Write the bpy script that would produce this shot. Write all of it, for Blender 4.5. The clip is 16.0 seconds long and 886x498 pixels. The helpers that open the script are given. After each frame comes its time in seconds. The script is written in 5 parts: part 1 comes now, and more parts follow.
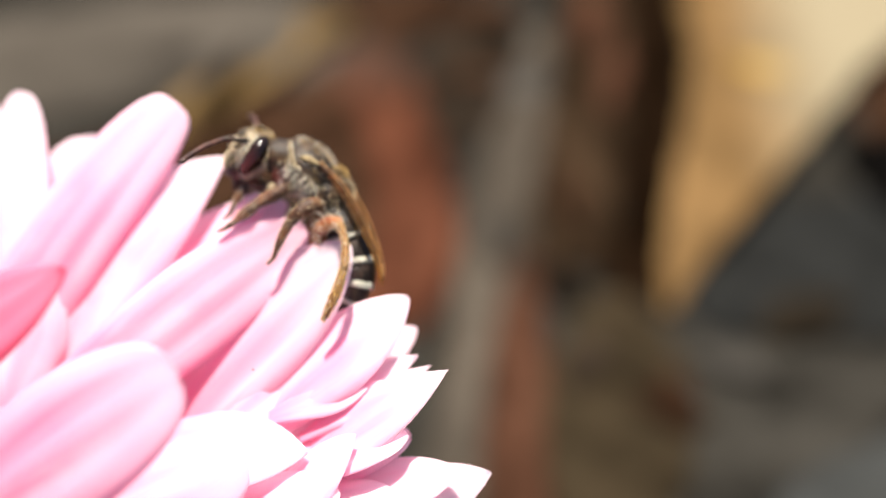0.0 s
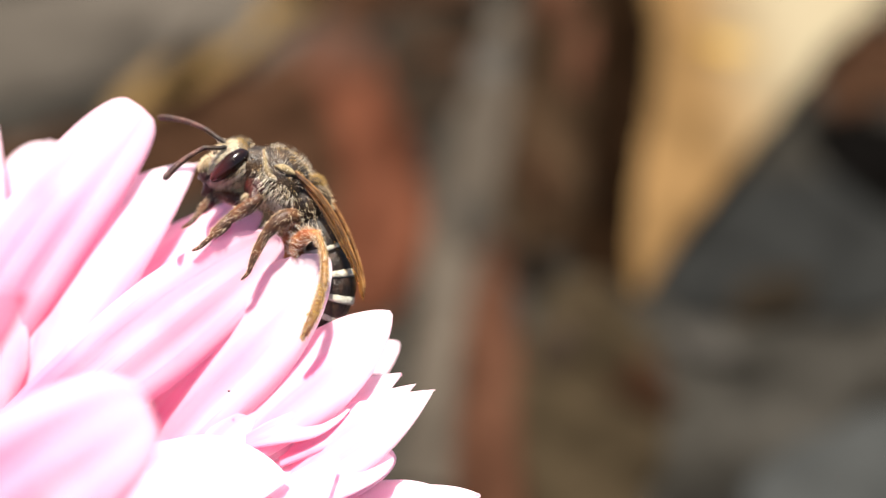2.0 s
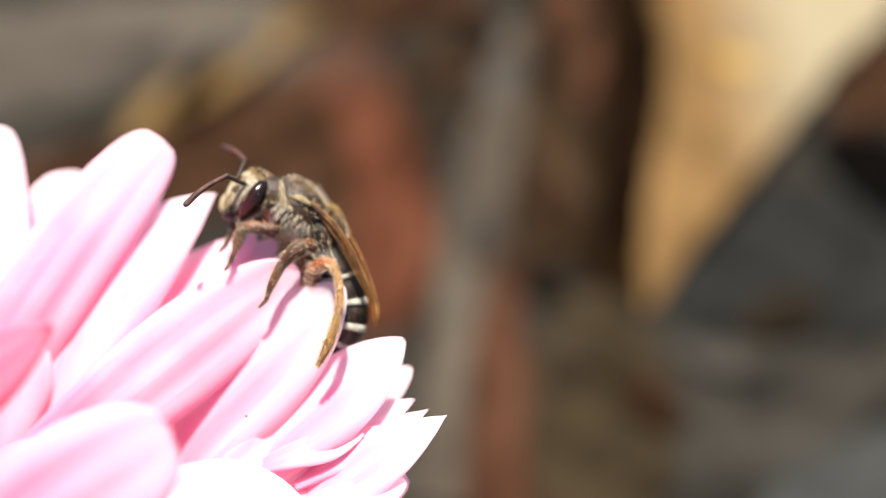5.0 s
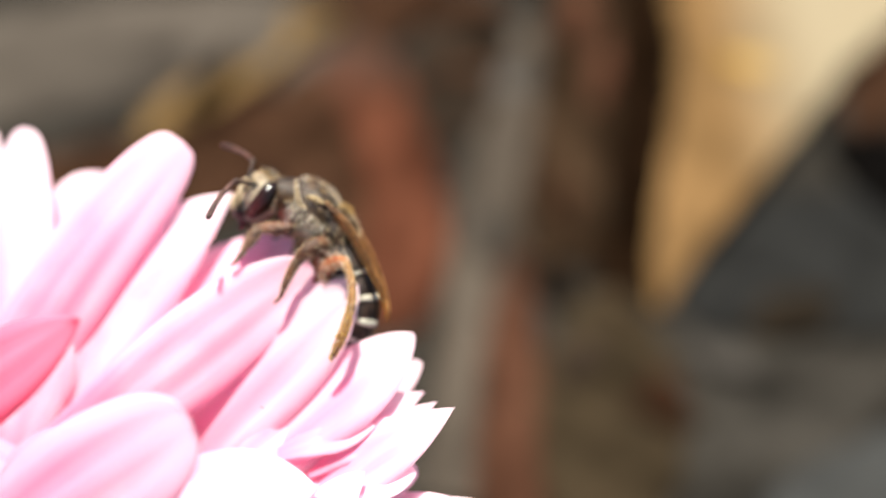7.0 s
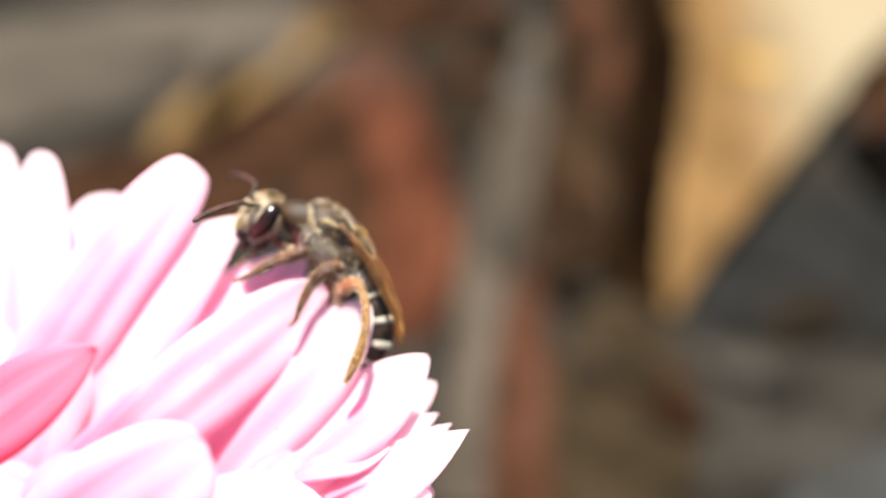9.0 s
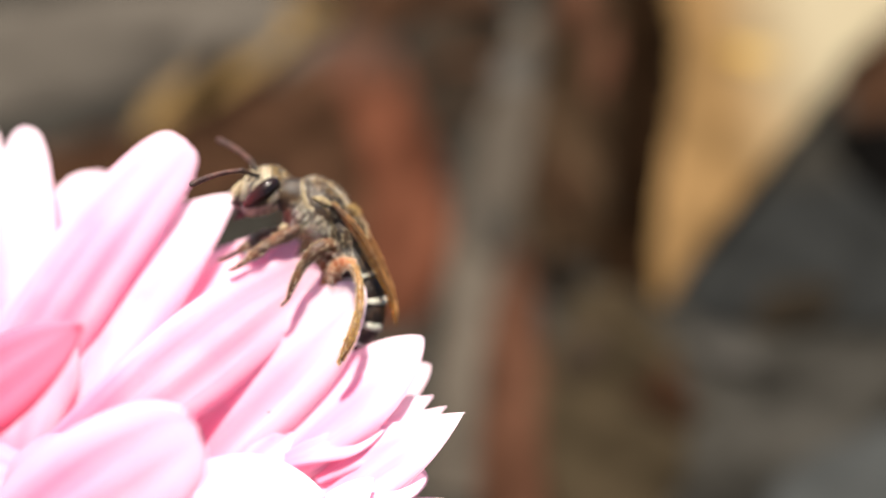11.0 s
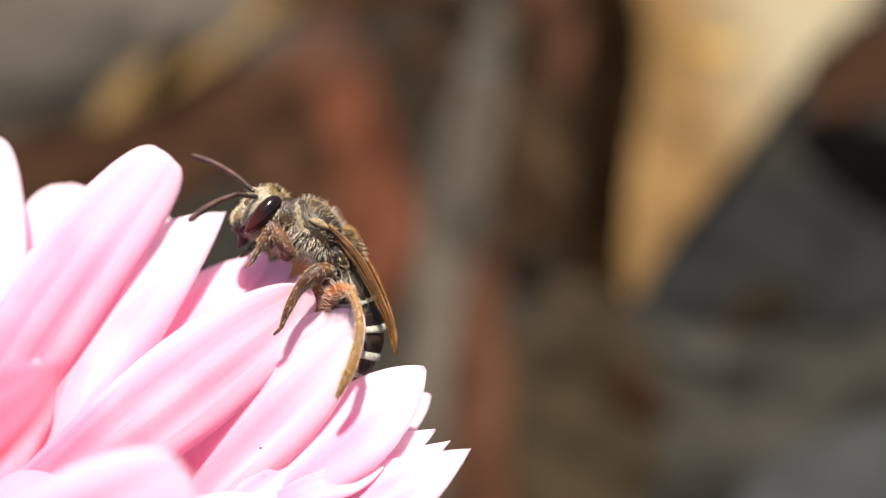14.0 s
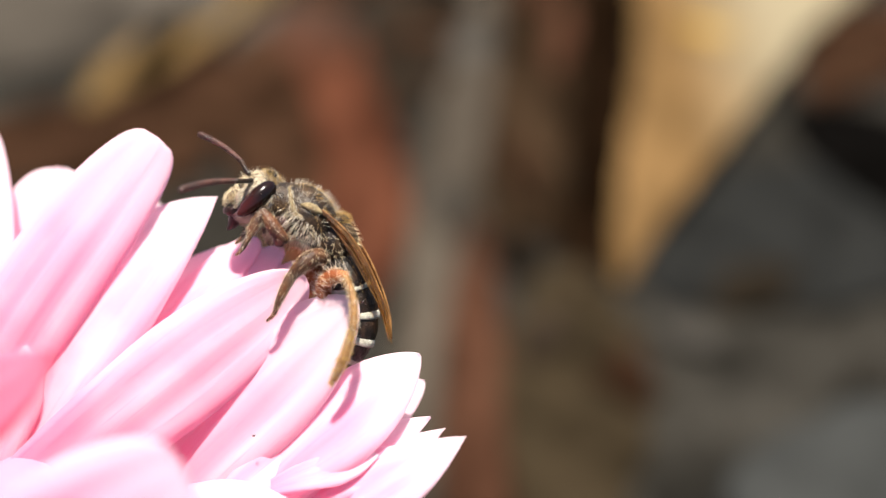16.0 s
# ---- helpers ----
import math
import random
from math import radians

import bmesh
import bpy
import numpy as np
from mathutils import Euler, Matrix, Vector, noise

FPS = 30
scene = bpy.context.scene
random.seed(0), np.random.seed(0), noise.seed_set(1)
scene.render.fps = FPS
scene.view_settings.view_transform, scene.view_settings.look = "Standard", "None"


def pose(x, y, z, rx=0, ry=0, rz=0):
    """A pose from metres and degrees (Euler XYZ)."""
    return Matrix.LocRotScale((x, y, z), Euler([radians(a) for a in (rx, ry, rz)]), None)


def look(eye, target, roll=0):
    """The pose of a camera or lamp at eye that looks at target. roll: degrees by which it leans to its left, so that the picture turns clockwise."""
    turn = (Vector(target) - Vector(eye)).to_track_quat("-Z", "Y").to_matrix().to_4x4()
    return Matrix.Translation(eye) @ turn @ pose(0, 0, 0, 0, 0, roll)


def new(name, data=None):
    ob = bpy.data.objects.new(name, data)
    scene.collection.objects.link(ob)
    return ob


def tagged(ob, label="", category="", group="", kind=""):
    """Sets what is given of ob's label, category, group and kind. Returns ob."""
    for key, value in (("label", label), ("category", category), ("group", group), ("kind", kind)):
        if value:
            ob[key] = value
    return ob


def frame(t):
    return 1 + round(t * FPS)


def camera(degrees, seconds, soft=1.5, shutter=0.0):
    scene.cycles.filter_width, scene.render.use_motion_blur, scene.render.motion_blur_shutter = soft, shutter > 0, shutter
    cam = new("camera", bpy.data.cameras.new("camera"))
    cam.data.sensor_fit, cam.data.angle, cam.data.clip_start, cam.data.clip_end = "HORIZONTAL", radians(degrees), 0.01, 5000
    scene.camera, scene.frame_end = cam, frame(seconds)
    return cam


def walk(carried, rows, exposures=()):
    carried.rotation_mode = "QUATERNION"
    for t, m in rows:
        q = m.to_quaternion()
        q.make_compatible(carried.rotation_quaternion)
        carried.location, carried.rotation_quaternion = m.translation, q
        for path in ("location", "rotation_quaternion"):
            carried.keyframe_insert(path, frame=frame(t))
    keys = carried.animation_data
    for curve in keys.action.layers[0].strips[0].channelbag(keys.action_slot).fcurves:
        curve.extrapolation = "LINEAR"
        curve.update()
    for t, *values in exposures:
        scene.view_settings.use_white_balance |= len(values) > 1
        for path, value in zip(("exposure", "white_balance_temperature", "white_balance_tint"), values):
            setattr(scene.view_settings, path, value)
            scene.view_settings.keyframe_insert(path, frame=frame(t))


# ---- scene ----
# ---- camera and its path ----
cam = camera(48.8, 16.0, 1.25)
PATH = [
    (0, 0.00342, -0.04002, 0.11232, 57.367, 1.703, 2.950),
    (0.5, 0.00344, -0.04002, 0.11203, 57.942, 1.544, 3.055),
    (1, 0.00357, -0.03869, 0.11166, 57.422, 1.154, 1.742),
    (1.5, 0.00269, -0.03732, 0.11241, 55.820, 0.727, 0.703),
    (2, 0.00246, -0.03745, 0.11252, 55.936, 1.096, 0.856),
    (2.5, 0.00229, -0.03724, 0.11268, 56.470, 1.011, 0.832),
    (3, 0.00192, -0.03791, 0.11196, 57.107, 0.799, 0.826),
    (3.5, 0.00213, -0.03770, 0.11229, 57.157, 0.930, 0.945),
    (4, 0.00237, -0.03759, 0.11300, 56.846, 1.117, 1.051),
    (4.5, 0.00241, -0.03768, 0.11348, 56.655, 1.335, 1.189),
    (7, 0.00266, -0.03935, 0.11458, 56.661, 1.701, 2.068),
    (7.5, 0.00292, -0.03923, 0.11493, 56.506, 2.134, 2.083),
    (8, 0.00261, -0.03910, 0.11508, 56.472, 2.007, 2.108),
    (8.5, 0.00291, -0.03919, 0.11504, 56.321, 2.299, 2.477),
    (9, 0.00258, -0.03904, 0.11552, 56.767, 2.424, 2.363),
    (11.5, 0.00203, -0.03794, 0.11448, 56.015, 1.117, 1.602),
    (12, 0.00156, -0.03660, 0.11462, 56.004, 0.423, 0.525),
    (12.5, 0.00054, -0.03565, 0.11421, 55.253, -0.076, -0.017),
    (13, 0.00034, -0.03555, 0.11446, 55.513, 0.055, 0.029),
    (13.5, 0.00020, -0.03565, 0.11485, 55.689, 0.079, 0.038),
    (14, 0.00012, -0.03549, 0.11461, 55.298, 0.172, 0.075),
    (14.5, -0.00000, -0.03522, 0.11466, 55.000, -0.000, 0.000),
    (15, -0.00016, -0.03519, 0.11488, 54.286, 0.120, -0.002),
    (15.5, 0.00003, -0.03523, 0.11496, 54.521, 0.217, -0.222),
    (16, -0.00011, -0.03499, 0.11440, 54.287, -0.186, -0.402),
]
EXPOSURES = [(0, 1.53), (1, 1.62), (1.5, 1.80), (2, 1.74), (3, 1.60), (3.5, 1.58), (4.5, 1.65), (7, 1.56), (8, 1.68), (8.5, 1.56), (9, 1.80), (9.4, 1.80), (11.5, 1.56), (13, 1.54), (14.5, 1.48), (16, 1.48)]
walk(cam, [(t, pose(*p)) for t, *p in PATH], EXPOSURES)
cam.data.dof.use_dof = True
cam.data.dof.focus_distance = 0.0416
cam.data.dof.aperture_fstop = 15.0

# ---- light ----
SUN = Vector((0.02, 0.03, 0.97)).normalized()
world = bpy.data.worlds.new("sky")
scene.world = world
world.use_nodes = True
sky = world.node_tree.nodes.new("ShaderNodeTexSky")
sky.sky_type, sky.sun_disc = "NISHITA", False
sky.sun_elevation, sky.sun_rotation = math.asin(SUN.z), math.atan2(SUN.x, SUN.y)
back = world.node_tree.nodes["Background"]
back.inputs["Strength"].default_value = 0.05
world.node_tree.links.new(sky.outputs[0], back.inputs["Color"])
sun = new("sun", bpy.data.lights.new("sun", "SUN"))
sun.data.energy, sun.data.angle, sun.data.color = 4.9, radians(0.6), (1.0, 0.915, 0.79)
sun.matrix_world = look(SUN, (0, 0, 0))


# ---- materials ----
class Nodes:
    """A small builder for one node material."""

    def __init__(self, name):
        self.mat = bpy.data.materials.new(name)
        self.mat.use_nodes = True
        self.tree = self.mat.node_tree
        self.bsdf = self.tree.nodes["Principled BSDF"]
        self.out = self.tree.nodes["Material Output"]

    def add(self, kind, **inputs):
        n = self.tree.nodes.new(kind)
        for key, v in inputs.items():
            self.put(n.inputs[key.replace("_", " ")], v)
        return n

    def put(self, socket, v):
        if isinstance(v, bpy.types.NodeSocket):
            self.tree.links.new(v, socket)
        else:
            socket.default_value = v

    def coords(self, kind="Object", scale=(1, 1, 1), turn=(0, 0, 0)):
        c = self.tree.nodes.new("ShaderNodeTexCoord").outputs[kind]
        m = self.add("ShaderNodeMapping", Vector=c, Scale=scale, Rotation=turn)
        return m.outputs[0]

    def noise(self, vec, scale, detail=4.0, rough=0.55, warp=0.0):
        n = self.add("ShaderNodeTexNoise", Vector=vec, Scale=scale, Detail=detail, Roughness=rough, Distortion=warp)
        return n.outputs["Fac"]

    def ramp(self, fac, *stops):
        r = self.add("ShaderNodeValToRGB", Fac=fac)
        e = r.color_ramp.elements
        while len(e) < len(stops):
            e.new(0.5)
        for el, (p, c) in zip(e, stops):
            el.position, el.color = p, (*c, 1) if len(c) == 3 else c
        return r.outputs[0]

    def grey(self, fac, lo, hi):
        m = self.add("ShaderNodeMapRange", Value=fac)
        m.inputs["From Min"].default_value, m.inputs["From Max"].default_value = lo, hi
        return m.outputs[0]

    def mix(self, fac, a, b, how="MIX"):
        m = self.tree.nodes.new("ShaderNodeMix")
        m.data_type, m.blend_type = "RGBA", how
        for i, v in ((0, fac), (6, a), (7, b)):
            self.put(m.inputs[i], (*v, 1) if isinstance(v, tuple) and len(v) == 3 else v)
        return m.outputs[2]

    def bump(self, height, strength, dist):
        return self.add("ShaderNodeBump", Height=height, Strength=strength, Distance=dist).outputs[0]

    def done(self, color, rough=0.6, normal=None, metal=0.0, spec=0.5, **more):
        self.put(self.bsdf.inputs["Base Color"], (*color, 1) if isinstance(color, tuple) and len(color) == 3 else color)
        self.put(self.bsdf.inputs["Roughness"], rough)
        self.put(self.bsdf.inputs["Metallic"], metal)
        self.put(self.bsdf.inputs["Specular IOR Level"], spec)
        if normal is not None:
            self.put(self.bsdf.inputs["Normal"], normal)
        for key, v in more.items():
            self.put(self.bsdf.inputs[key.replace("_", " ")], v)
        return self.mat

    def thin(self, color, share):
        """Lets a share of the light through, as a leaf or petal does."""
        tr = self.add("ShaderNodeBsdfTranslucent")
        self.put(tr.inputs["Color"], (*color, 1) if isinstance(color, tuple) else color)
        m = self.add("ShaderNodeMixShader", Fac=share)
        self.tree.links.new(self.bsdf.outputs[0], m.inputs[1])
        self.tree.links.new(tr.outputs[0], m.inputs[2])
        self.tree.links.new(m.outputs[0], self.out.inputs["Surface"])
        return self.mat


def petal_material(name, pale, pink, deep, share):
    """Pale at the tip and pinker towards the base, with soft lengthwise veins; light that shines through comes out pinker."""
    n = Nodes(name)
    info = n.tree.nodes.new("ShaderNodeObjectInfo").outputs["Random"]
    shift = n.add("ShaderNodeVectorMath")
    n.tree.links.new(n.coords("UV", (4.6, 0.8, 1)), shift.inputs[0])
    sc = n.add("ShaderNodeVectorMath")
    sc.operation = "SCALE"
    n.tree.links.new(n.add("ShaderNodeCombineXYZ", Z=info).outputs[0], sc.inputs[0])
    sc.inputs["Scale"].default_value = 37.0
    n.tree.links.new(sc.outputs[0], shift.inputs[1])
    streak = n.noise(shift.outputs[0], 1.0, 1.5, 0.5)
    fine = n.noise(shift.outputs[0], 4.0, 3.0, 0.6)
    blush = n.noise(n.coords("Object"), 230.0, 2.0)
    along = n.add("ShaderNodeSeparateXYZ", Vector=n.tree.nodes.new("ShaderNodeTexCoord").outputs["UV"]).outputs["Y"]

    def times(a, b):
        m = n.add("ShaderNodeMath", Value=a)
        m.operation = "MULTIPLY"
        n.put(m.inputs[1], b)
        return m.outputs[0]

    col = n.mix(times(n.grey(streak, 0.34, 0.70), n.grey(along, 0.96, 0.62)), pale, pink)
    col = n.mix(times(n.grey(blush, 0.45, 0.75), n.grey(along, 0.88, 0.50)), col, pink)
    col = n.mix(times(n.grey(fine, 0.56, 0.90), n.grey(along, 0.90, 0.20)), col, deep)
    col = n.mix(times(n.grey(along, 0.45, 0.0), 0.7), col, deep)
    n.done(col, 0.5, n.bump(n.mix(0.25, streak, fine), 0.5, 0.00022), spec=0.25)
    n.bsdf.inputs["Sheen Weight"].default_value = 0.08
    return n.thin(col, share)


def hide_material(name, dark, light, scale, rough=0.42, share=(0.4, 0.7)):
    n = Nodes(name)
    v = n.coords()
    a, b = n.noise(v, scale, 4.0), n.noise(v, scale * 5, 3.0)
    pits = n.add("ShaderNodeTexVoronoi", Vector=v, Scale=scale * 7).outputs["Distance"]
    col = n.mix(n.grey(a, *share), dark, light)
    col = n.mix(n.grey(pits, 0.28, 0.05), col, dark)
    h = n.mix(0.5, n.mix(1.0, pits, b, "ADD"), b)
    return n.done(col, n.ramp(b, (0.3, (rough - 0.12,) * 3), (0.7, (rough + 0.15,) * 3)), n.bump(h, 0.7, 0.00007), spec=0.35)


PETAL = petal_material("petal_pink", (0.98, 0.83, 0.89), (0.97, 0.59, 0.74), (0.96, 0.385, 0.575), 0.67)
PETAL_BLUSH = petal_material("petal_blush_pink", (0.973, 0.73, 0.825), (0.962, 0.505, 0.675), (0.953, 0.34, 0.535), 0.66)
PETAL_BACK = petal_material("petal_rose", (0.90, 0.30, 0.44), (0.86, 0.15, 0.29), (0.82, 0.09, 0.20), 0.58)
CUTICLE = hide_material("dark_cuticle", (0.008, 0.0035, 0.0015), (0.050, 0.026, 0.008), 1500)
FACE = hide_material("face_cuticle", (0.022, 0.012, 0.005), (0.12, 0.078, 0.032), 1800, 0.5)
TERGITE = hide_material("tergite_cuticle", (0.007, 0.004, 0.0025), (0.036, 0.018, 0.009), 2200, 0.34)
CREAM = hide_material("cream_cuticle", (0.12, 0.085, 0.04), (0.30, 0.23, 0.12), 2500, 0.7)
BAND = hide_material("pale_band_hair", (0.30, 0.29, 0.23), (0.56, 0.55, 0.47), 5000, 0.8)
LEG = hide_material("leg_cuticle", (0.035, 0.013, 0.005), (0.13, 0.052, 0.018), 1500, 0.45)
AMBER = hide_material("amber_cuticle", (0.18, 0.045, 0.010), (0.36, 0.125, 0.028), 1500, 0.45)
GOLDLEG = hide_material("golden_brown_cuticle", (0.12, 0.052, 0.014), (0.30, 0.15, 0.045), 1500, 0.45)
ANTENNA = hide_material("antenna_cuticle", (0.026, 0.010, 0.008), (0.095, 0.040, 0.030), 2500, 0.4)
FORELEG = hide_material("foreleg_cuticle", (0.030, 0.011, 0.005), (0.12, 0.046, 0.020), 1500, 0.42)
MOUTH = hide_material("reddish_mouthparts", (0.016, 0.004, 0.003), (0.070, 0.017, 0.013), 1500, 0.35)
POLLEN = hide_material("yellow_pollen", (0.55, 0.34, 0.05), (0.80, 0.55, 0.10), 3000, 0.8)


def eye_material():
    n = Nodes("compound_eye")
    v = n.coords()
    cells = n.add("ShaderNodeTexVoronoi", Vector=v, Scale=26000.0)
    high = n.add("ShaderNodeSeparateXYZ", Vector=v).outputs["Y"]
    band = n.noise(n.coords("Object", (1, 0.35, 1)), 900.0, 2.0)
    col = n.mix(n.grey(high, 0.0002, -0.0011), (0.004, 0.003, 0.003), (0.055, 0.010, 0.009))
    col = n.mix(n.grey(band, 0.40, 0.75), col, (0.020, 0.007, 0.005))
    return n.done(col, 0.13, n.bump(cells.outputs["Distance"], 0.08, 0.00002), spec=0.3)


def hair_material(name, dark, light):
    n = Nodes(name)
    isl = n.tree.nodes.new("ShaderNodeNewGeometry").outputs["Random Per Island"]
    col = n.ramp(isl, (0.0, dark), (0.68, light), (1.0, tuple(min(1.0, c * 1.25) for c in light)))
    n.done(col, 0.45, spec=0.4)
    return n.thin(col, 0.35)


EYE = eye_material()
HAIR_PALE = hair_material("golden_buff_hair", (0.03, 0.014, 0.004), (0.62, 0.42, 0.15))
HAIR_LEG = hair_material("pale_leg_hair", (0.08, 0.038, 0.018), (0.80, 0.66, 0.45))
HAIR_GOLD = hair_material("golden_hair", (0.26, 0.13, 0.04), (0.82, 0.58, 0.28))
HAIR_ORANGE = hair_material("orange_brush_hair", (0.48, 0.20, 0.07), (0.90, 0.64, 0.38))
HAIR_SILVER = hair_material("silver_hair", (0.60, 0.50, 0.36), (0.95, 0.89, 0.76))
HAIR_WHITE = hair_material("white_hair", (0.32, 0.22, 0.13), (0.90, 0.76, 0.54))


def wing_material():
    n = Nodes("amber_wing_membrane")
    v = n.coords("Object", (1, 1, 1))
    rip = n.noise(v, 900.0, 3.0, warp=1.5)
    col = n.mix(rip, (0.09, 0.042, 0.012), (0.40, 0.24, 0.09))
    n.done(col, 0.18, n.bump(rip, 0.4, 0.00005), spec=0.8)
    tr = n.add("ShaderNodeBsdfTransparent", Color=(0.90, 0.72, 0.46, 1))
    m = n.add("ShaderNodeMixShader", Fac=0.78)
    n.tree.links.new(n.bsdf.outputs[0], m.inputs[1])
    n.tree.links.new(tr.outputs[0], m.inputs[2])
    n.tree.links.new(m.outputs[0], n.out.inputs["Surface"])
    return n.mat


WING = wing_material()


def litter_material(name, dark, mid, light, scale, stretch=(1, 1, 1), rough=0.8, depth=0.001, spot=None, fade=None):
    n = Nodes(name)
    v = n.coords("Object", stretch)
    a = n.noise(v, scale, 5.0, 0.6, 0.4)
    b = n.noise(v, scale * 7, 4.0, 0.6)
    big = n.noise(v, scale * 0.35, 3.0, 0.5)
    col = n.ramp(a, (0.38, dark), (0.50, mid), (0.64, light))
    col = n.mix(n.grey(big, 0.50, 0.66), col, dark)
    col = n.mix(n.grey(b, 0.55, 0.85), col, dark)
    if spot:
        where, size, tint = spot
        d = n.add("ShaderNodeVectorMath")
        d.operation = "DISTANCE"
        n.tree.links.new(n.tree.nodes.new("ShaderNodeTexCoord").outputs["Object"], d.inputs[0])
        d.inputs[1].default_value = where
        col = n.mix(n.grey(d.outputs["Value"], size, size * 0.3), col, tint)
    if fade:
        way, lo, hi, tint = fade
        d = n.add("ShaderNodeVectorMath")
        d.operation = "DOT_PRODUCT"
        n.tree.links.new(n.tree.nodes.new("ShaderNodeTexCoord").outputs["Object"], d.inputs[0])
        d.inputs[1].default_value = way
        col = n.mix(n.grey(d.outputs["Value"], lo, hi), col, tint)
    return n.done(col, rough, n.bump(b, 0.6, depth), spec=0.0)


SOIL = litter_material("grey_soil", (0.0088, 0.0082, 0.0070), (0.0197, 0.0182, 0.0155), (0.0295, 0.0273, 0.0233), 60.0, depth=0.003)
GRIT = litter_material("soil_grit", (0.0061, 0.0047, 0.0033), (0.0135, 0.0105, 0.0074), (0.0202, 0.0158, 0.0111), 60.0)
SLATE = litter_material("grey_stone", (0.0365, 0.0317, 0.0262), (0.0486, 0.0422, 0.0349), (0.0608, 0.0528, 0.0437), 46.0, depth=0.002, spot=((0.0189, -0.0244, 0.009), 0.012, (0.0156, 0.0133, 0.0112)))
RUSSET = litter_material("russet_dead_leaf", (0.0235, 0.0086, 0.0049), (0.0470, 0.0173, 0.0099), (0.0657, 0.0242, 0.0138), 85.0, (1, 0.4, 1), fade=((-0.3, 0.95, 0), 0.095, 0.145, (0.0358, 0.0229, 0.0173)))
STRAW = litter_material("straw_dead_leaf", (0.0607, 0.0390, 0.0164), (0.1012, 0.0650, 0.0273), (0.1315, 0.0845, 0.0354), 80.0, (1, 0.3, 1))
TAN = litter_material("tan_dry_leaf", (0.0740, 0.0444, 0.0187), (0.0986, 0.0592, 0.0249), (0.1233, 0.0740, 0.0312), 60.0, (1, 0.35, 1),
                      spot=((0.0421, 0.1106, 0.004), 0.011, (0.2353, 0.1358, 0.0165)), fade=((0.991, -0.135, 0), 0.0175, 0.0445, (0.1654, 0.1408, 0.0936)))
BARK = litter_material("brown_bark", (0.0093, 0.0057, 0.0033), (0.0207, 0.0127, 0.0074), (0.0310, 0.0190, 0.0111), 95.0, (1, 0.25, 1), depth=0.002)
REDBARK = litter_material("red_brown_bark", (0.0170, 0.0078, 0.0047), (0.0378, 0.0173, 0.0105), (0.0566, 0.0259, 0.0158), 95.0, (1, 0.3, 1), depth=0.002)
GREYBARK = litter_material("grey_bark", (0.0282, 0.0235, 0.0186), (0.0470, 0.0392, 0.0310), (0.0657, 0.0549, 0.0433), 85.0, (1, 0.25, 1), depth=0.002)
DAMP = litter_material("damp_grey_leaf", (0.0078, 0.0080, 0.0078), (0.0119, 0.0123, 0.0119), (0.0155, 0.0160, 0.0155), 75.0)
UMBER = litter_material("umber_leaf_mould", (0.0112, 0.0057, 0.0033), (0.0249, 0.0127, 0.0074), (0.0374, 0.0190, 0.0111), 85.0)
# Near-black brown for dark litter, and for shade painted into a gap.
DARK_LITTER_GAP = litter_material("dark_litter_and_gap_shade", (0.0024, 0.0013, 0.0007), (0.0054, 0.0029, 0.0015), (0.0081, 0.0043, 0.0023), 90.0, (1, 0.3, 1), depth=0.002)
MOULD = litter_material("olive_leaf_mould", (0.0130, 0.0096, 0.0057), (0.0217, 0.0160, 0.0095), (0.0293, 0.0215, 0.0129), 90.0)
PALEMOULD = litter_material("grey_leaf_mould", (0.0072, 0.0052, 0.0037), (0.0160, 0.0116, 0.0083), (0.0239, 0.0174, 0.0124), 85.0)
PALEGREY = litter_material("pale_grey_leaf", (0.0170, 0.0157, 0.0139), (0.0378, 0.0349, 0.0310), (0.0566, 0.0524, 0.0464), 90.0)
DAMPSTONE = litter_material("damp_grey_stone", (0.0187, 0.0196, 0.0191), (0.0249, 0.0261, 0.0255), (0.0299, 0.0313, 0.0306), 60.0)
BLACKISH = litter_material("hollow_shade_black", (0.0010, 0.0009, 0.0008), (0.0018, 0.0016, 0.0015), (0.0030, 0.0027, 0.0025), 60.0)
STEM = litter_material("green_stem", (0.0300, 0.0600, 0.0150), (0.0600, 0.1200, 0.0300), (0.1000, 0.1700, 0.0500), 300.0, (1, 1, 0.1), 0.5, 0.0002)

# ---- building helpers ----
MM = 0.001
# the bloom leans back from the ground at this angle; its own axes: right, up, out of its face
BLOOM = pose(0, 0, 0.090, 55, 0, 0)


def vec(p):
    return Vector(p) * MM


def part(name, bm, material, parent, label="", smooth=True, kind=""):
    me = bpy.data.meshes.new(name)
    for f in bm.faces:
        f.smooth = smooth
    bm.to_mesh(me)
    bm.free()
    me.materials.append(material)
    ob = new(name, me)
    ob.parent = parent
    if label or kind:
        tagged(ob, label=label, kind=kind)
    return ob


def spline(pts, steps):
    """Points along a smooth line through pts (tuples of any size)."""
    p = [np.array(q, float) for q in pts]
    p = [2 * p[0] - p[1]] + p + [2 * p[-1] - p[-2]]
    out = []
    for i in range(1, len(p) - 2):
        for k in range(steps):
            s = k / steps
            a, b, c, d = p[i - 1], p[i], p[i + 1], p[i + 2]
            out.append(0.5 * (2 * b + (c - a) * s + (2 * a - 5 * b + 4 * c - d) * s * s + (3 * b - a - 3 * c + d) * s ** 3))
    out.append(p[-2])
    return out


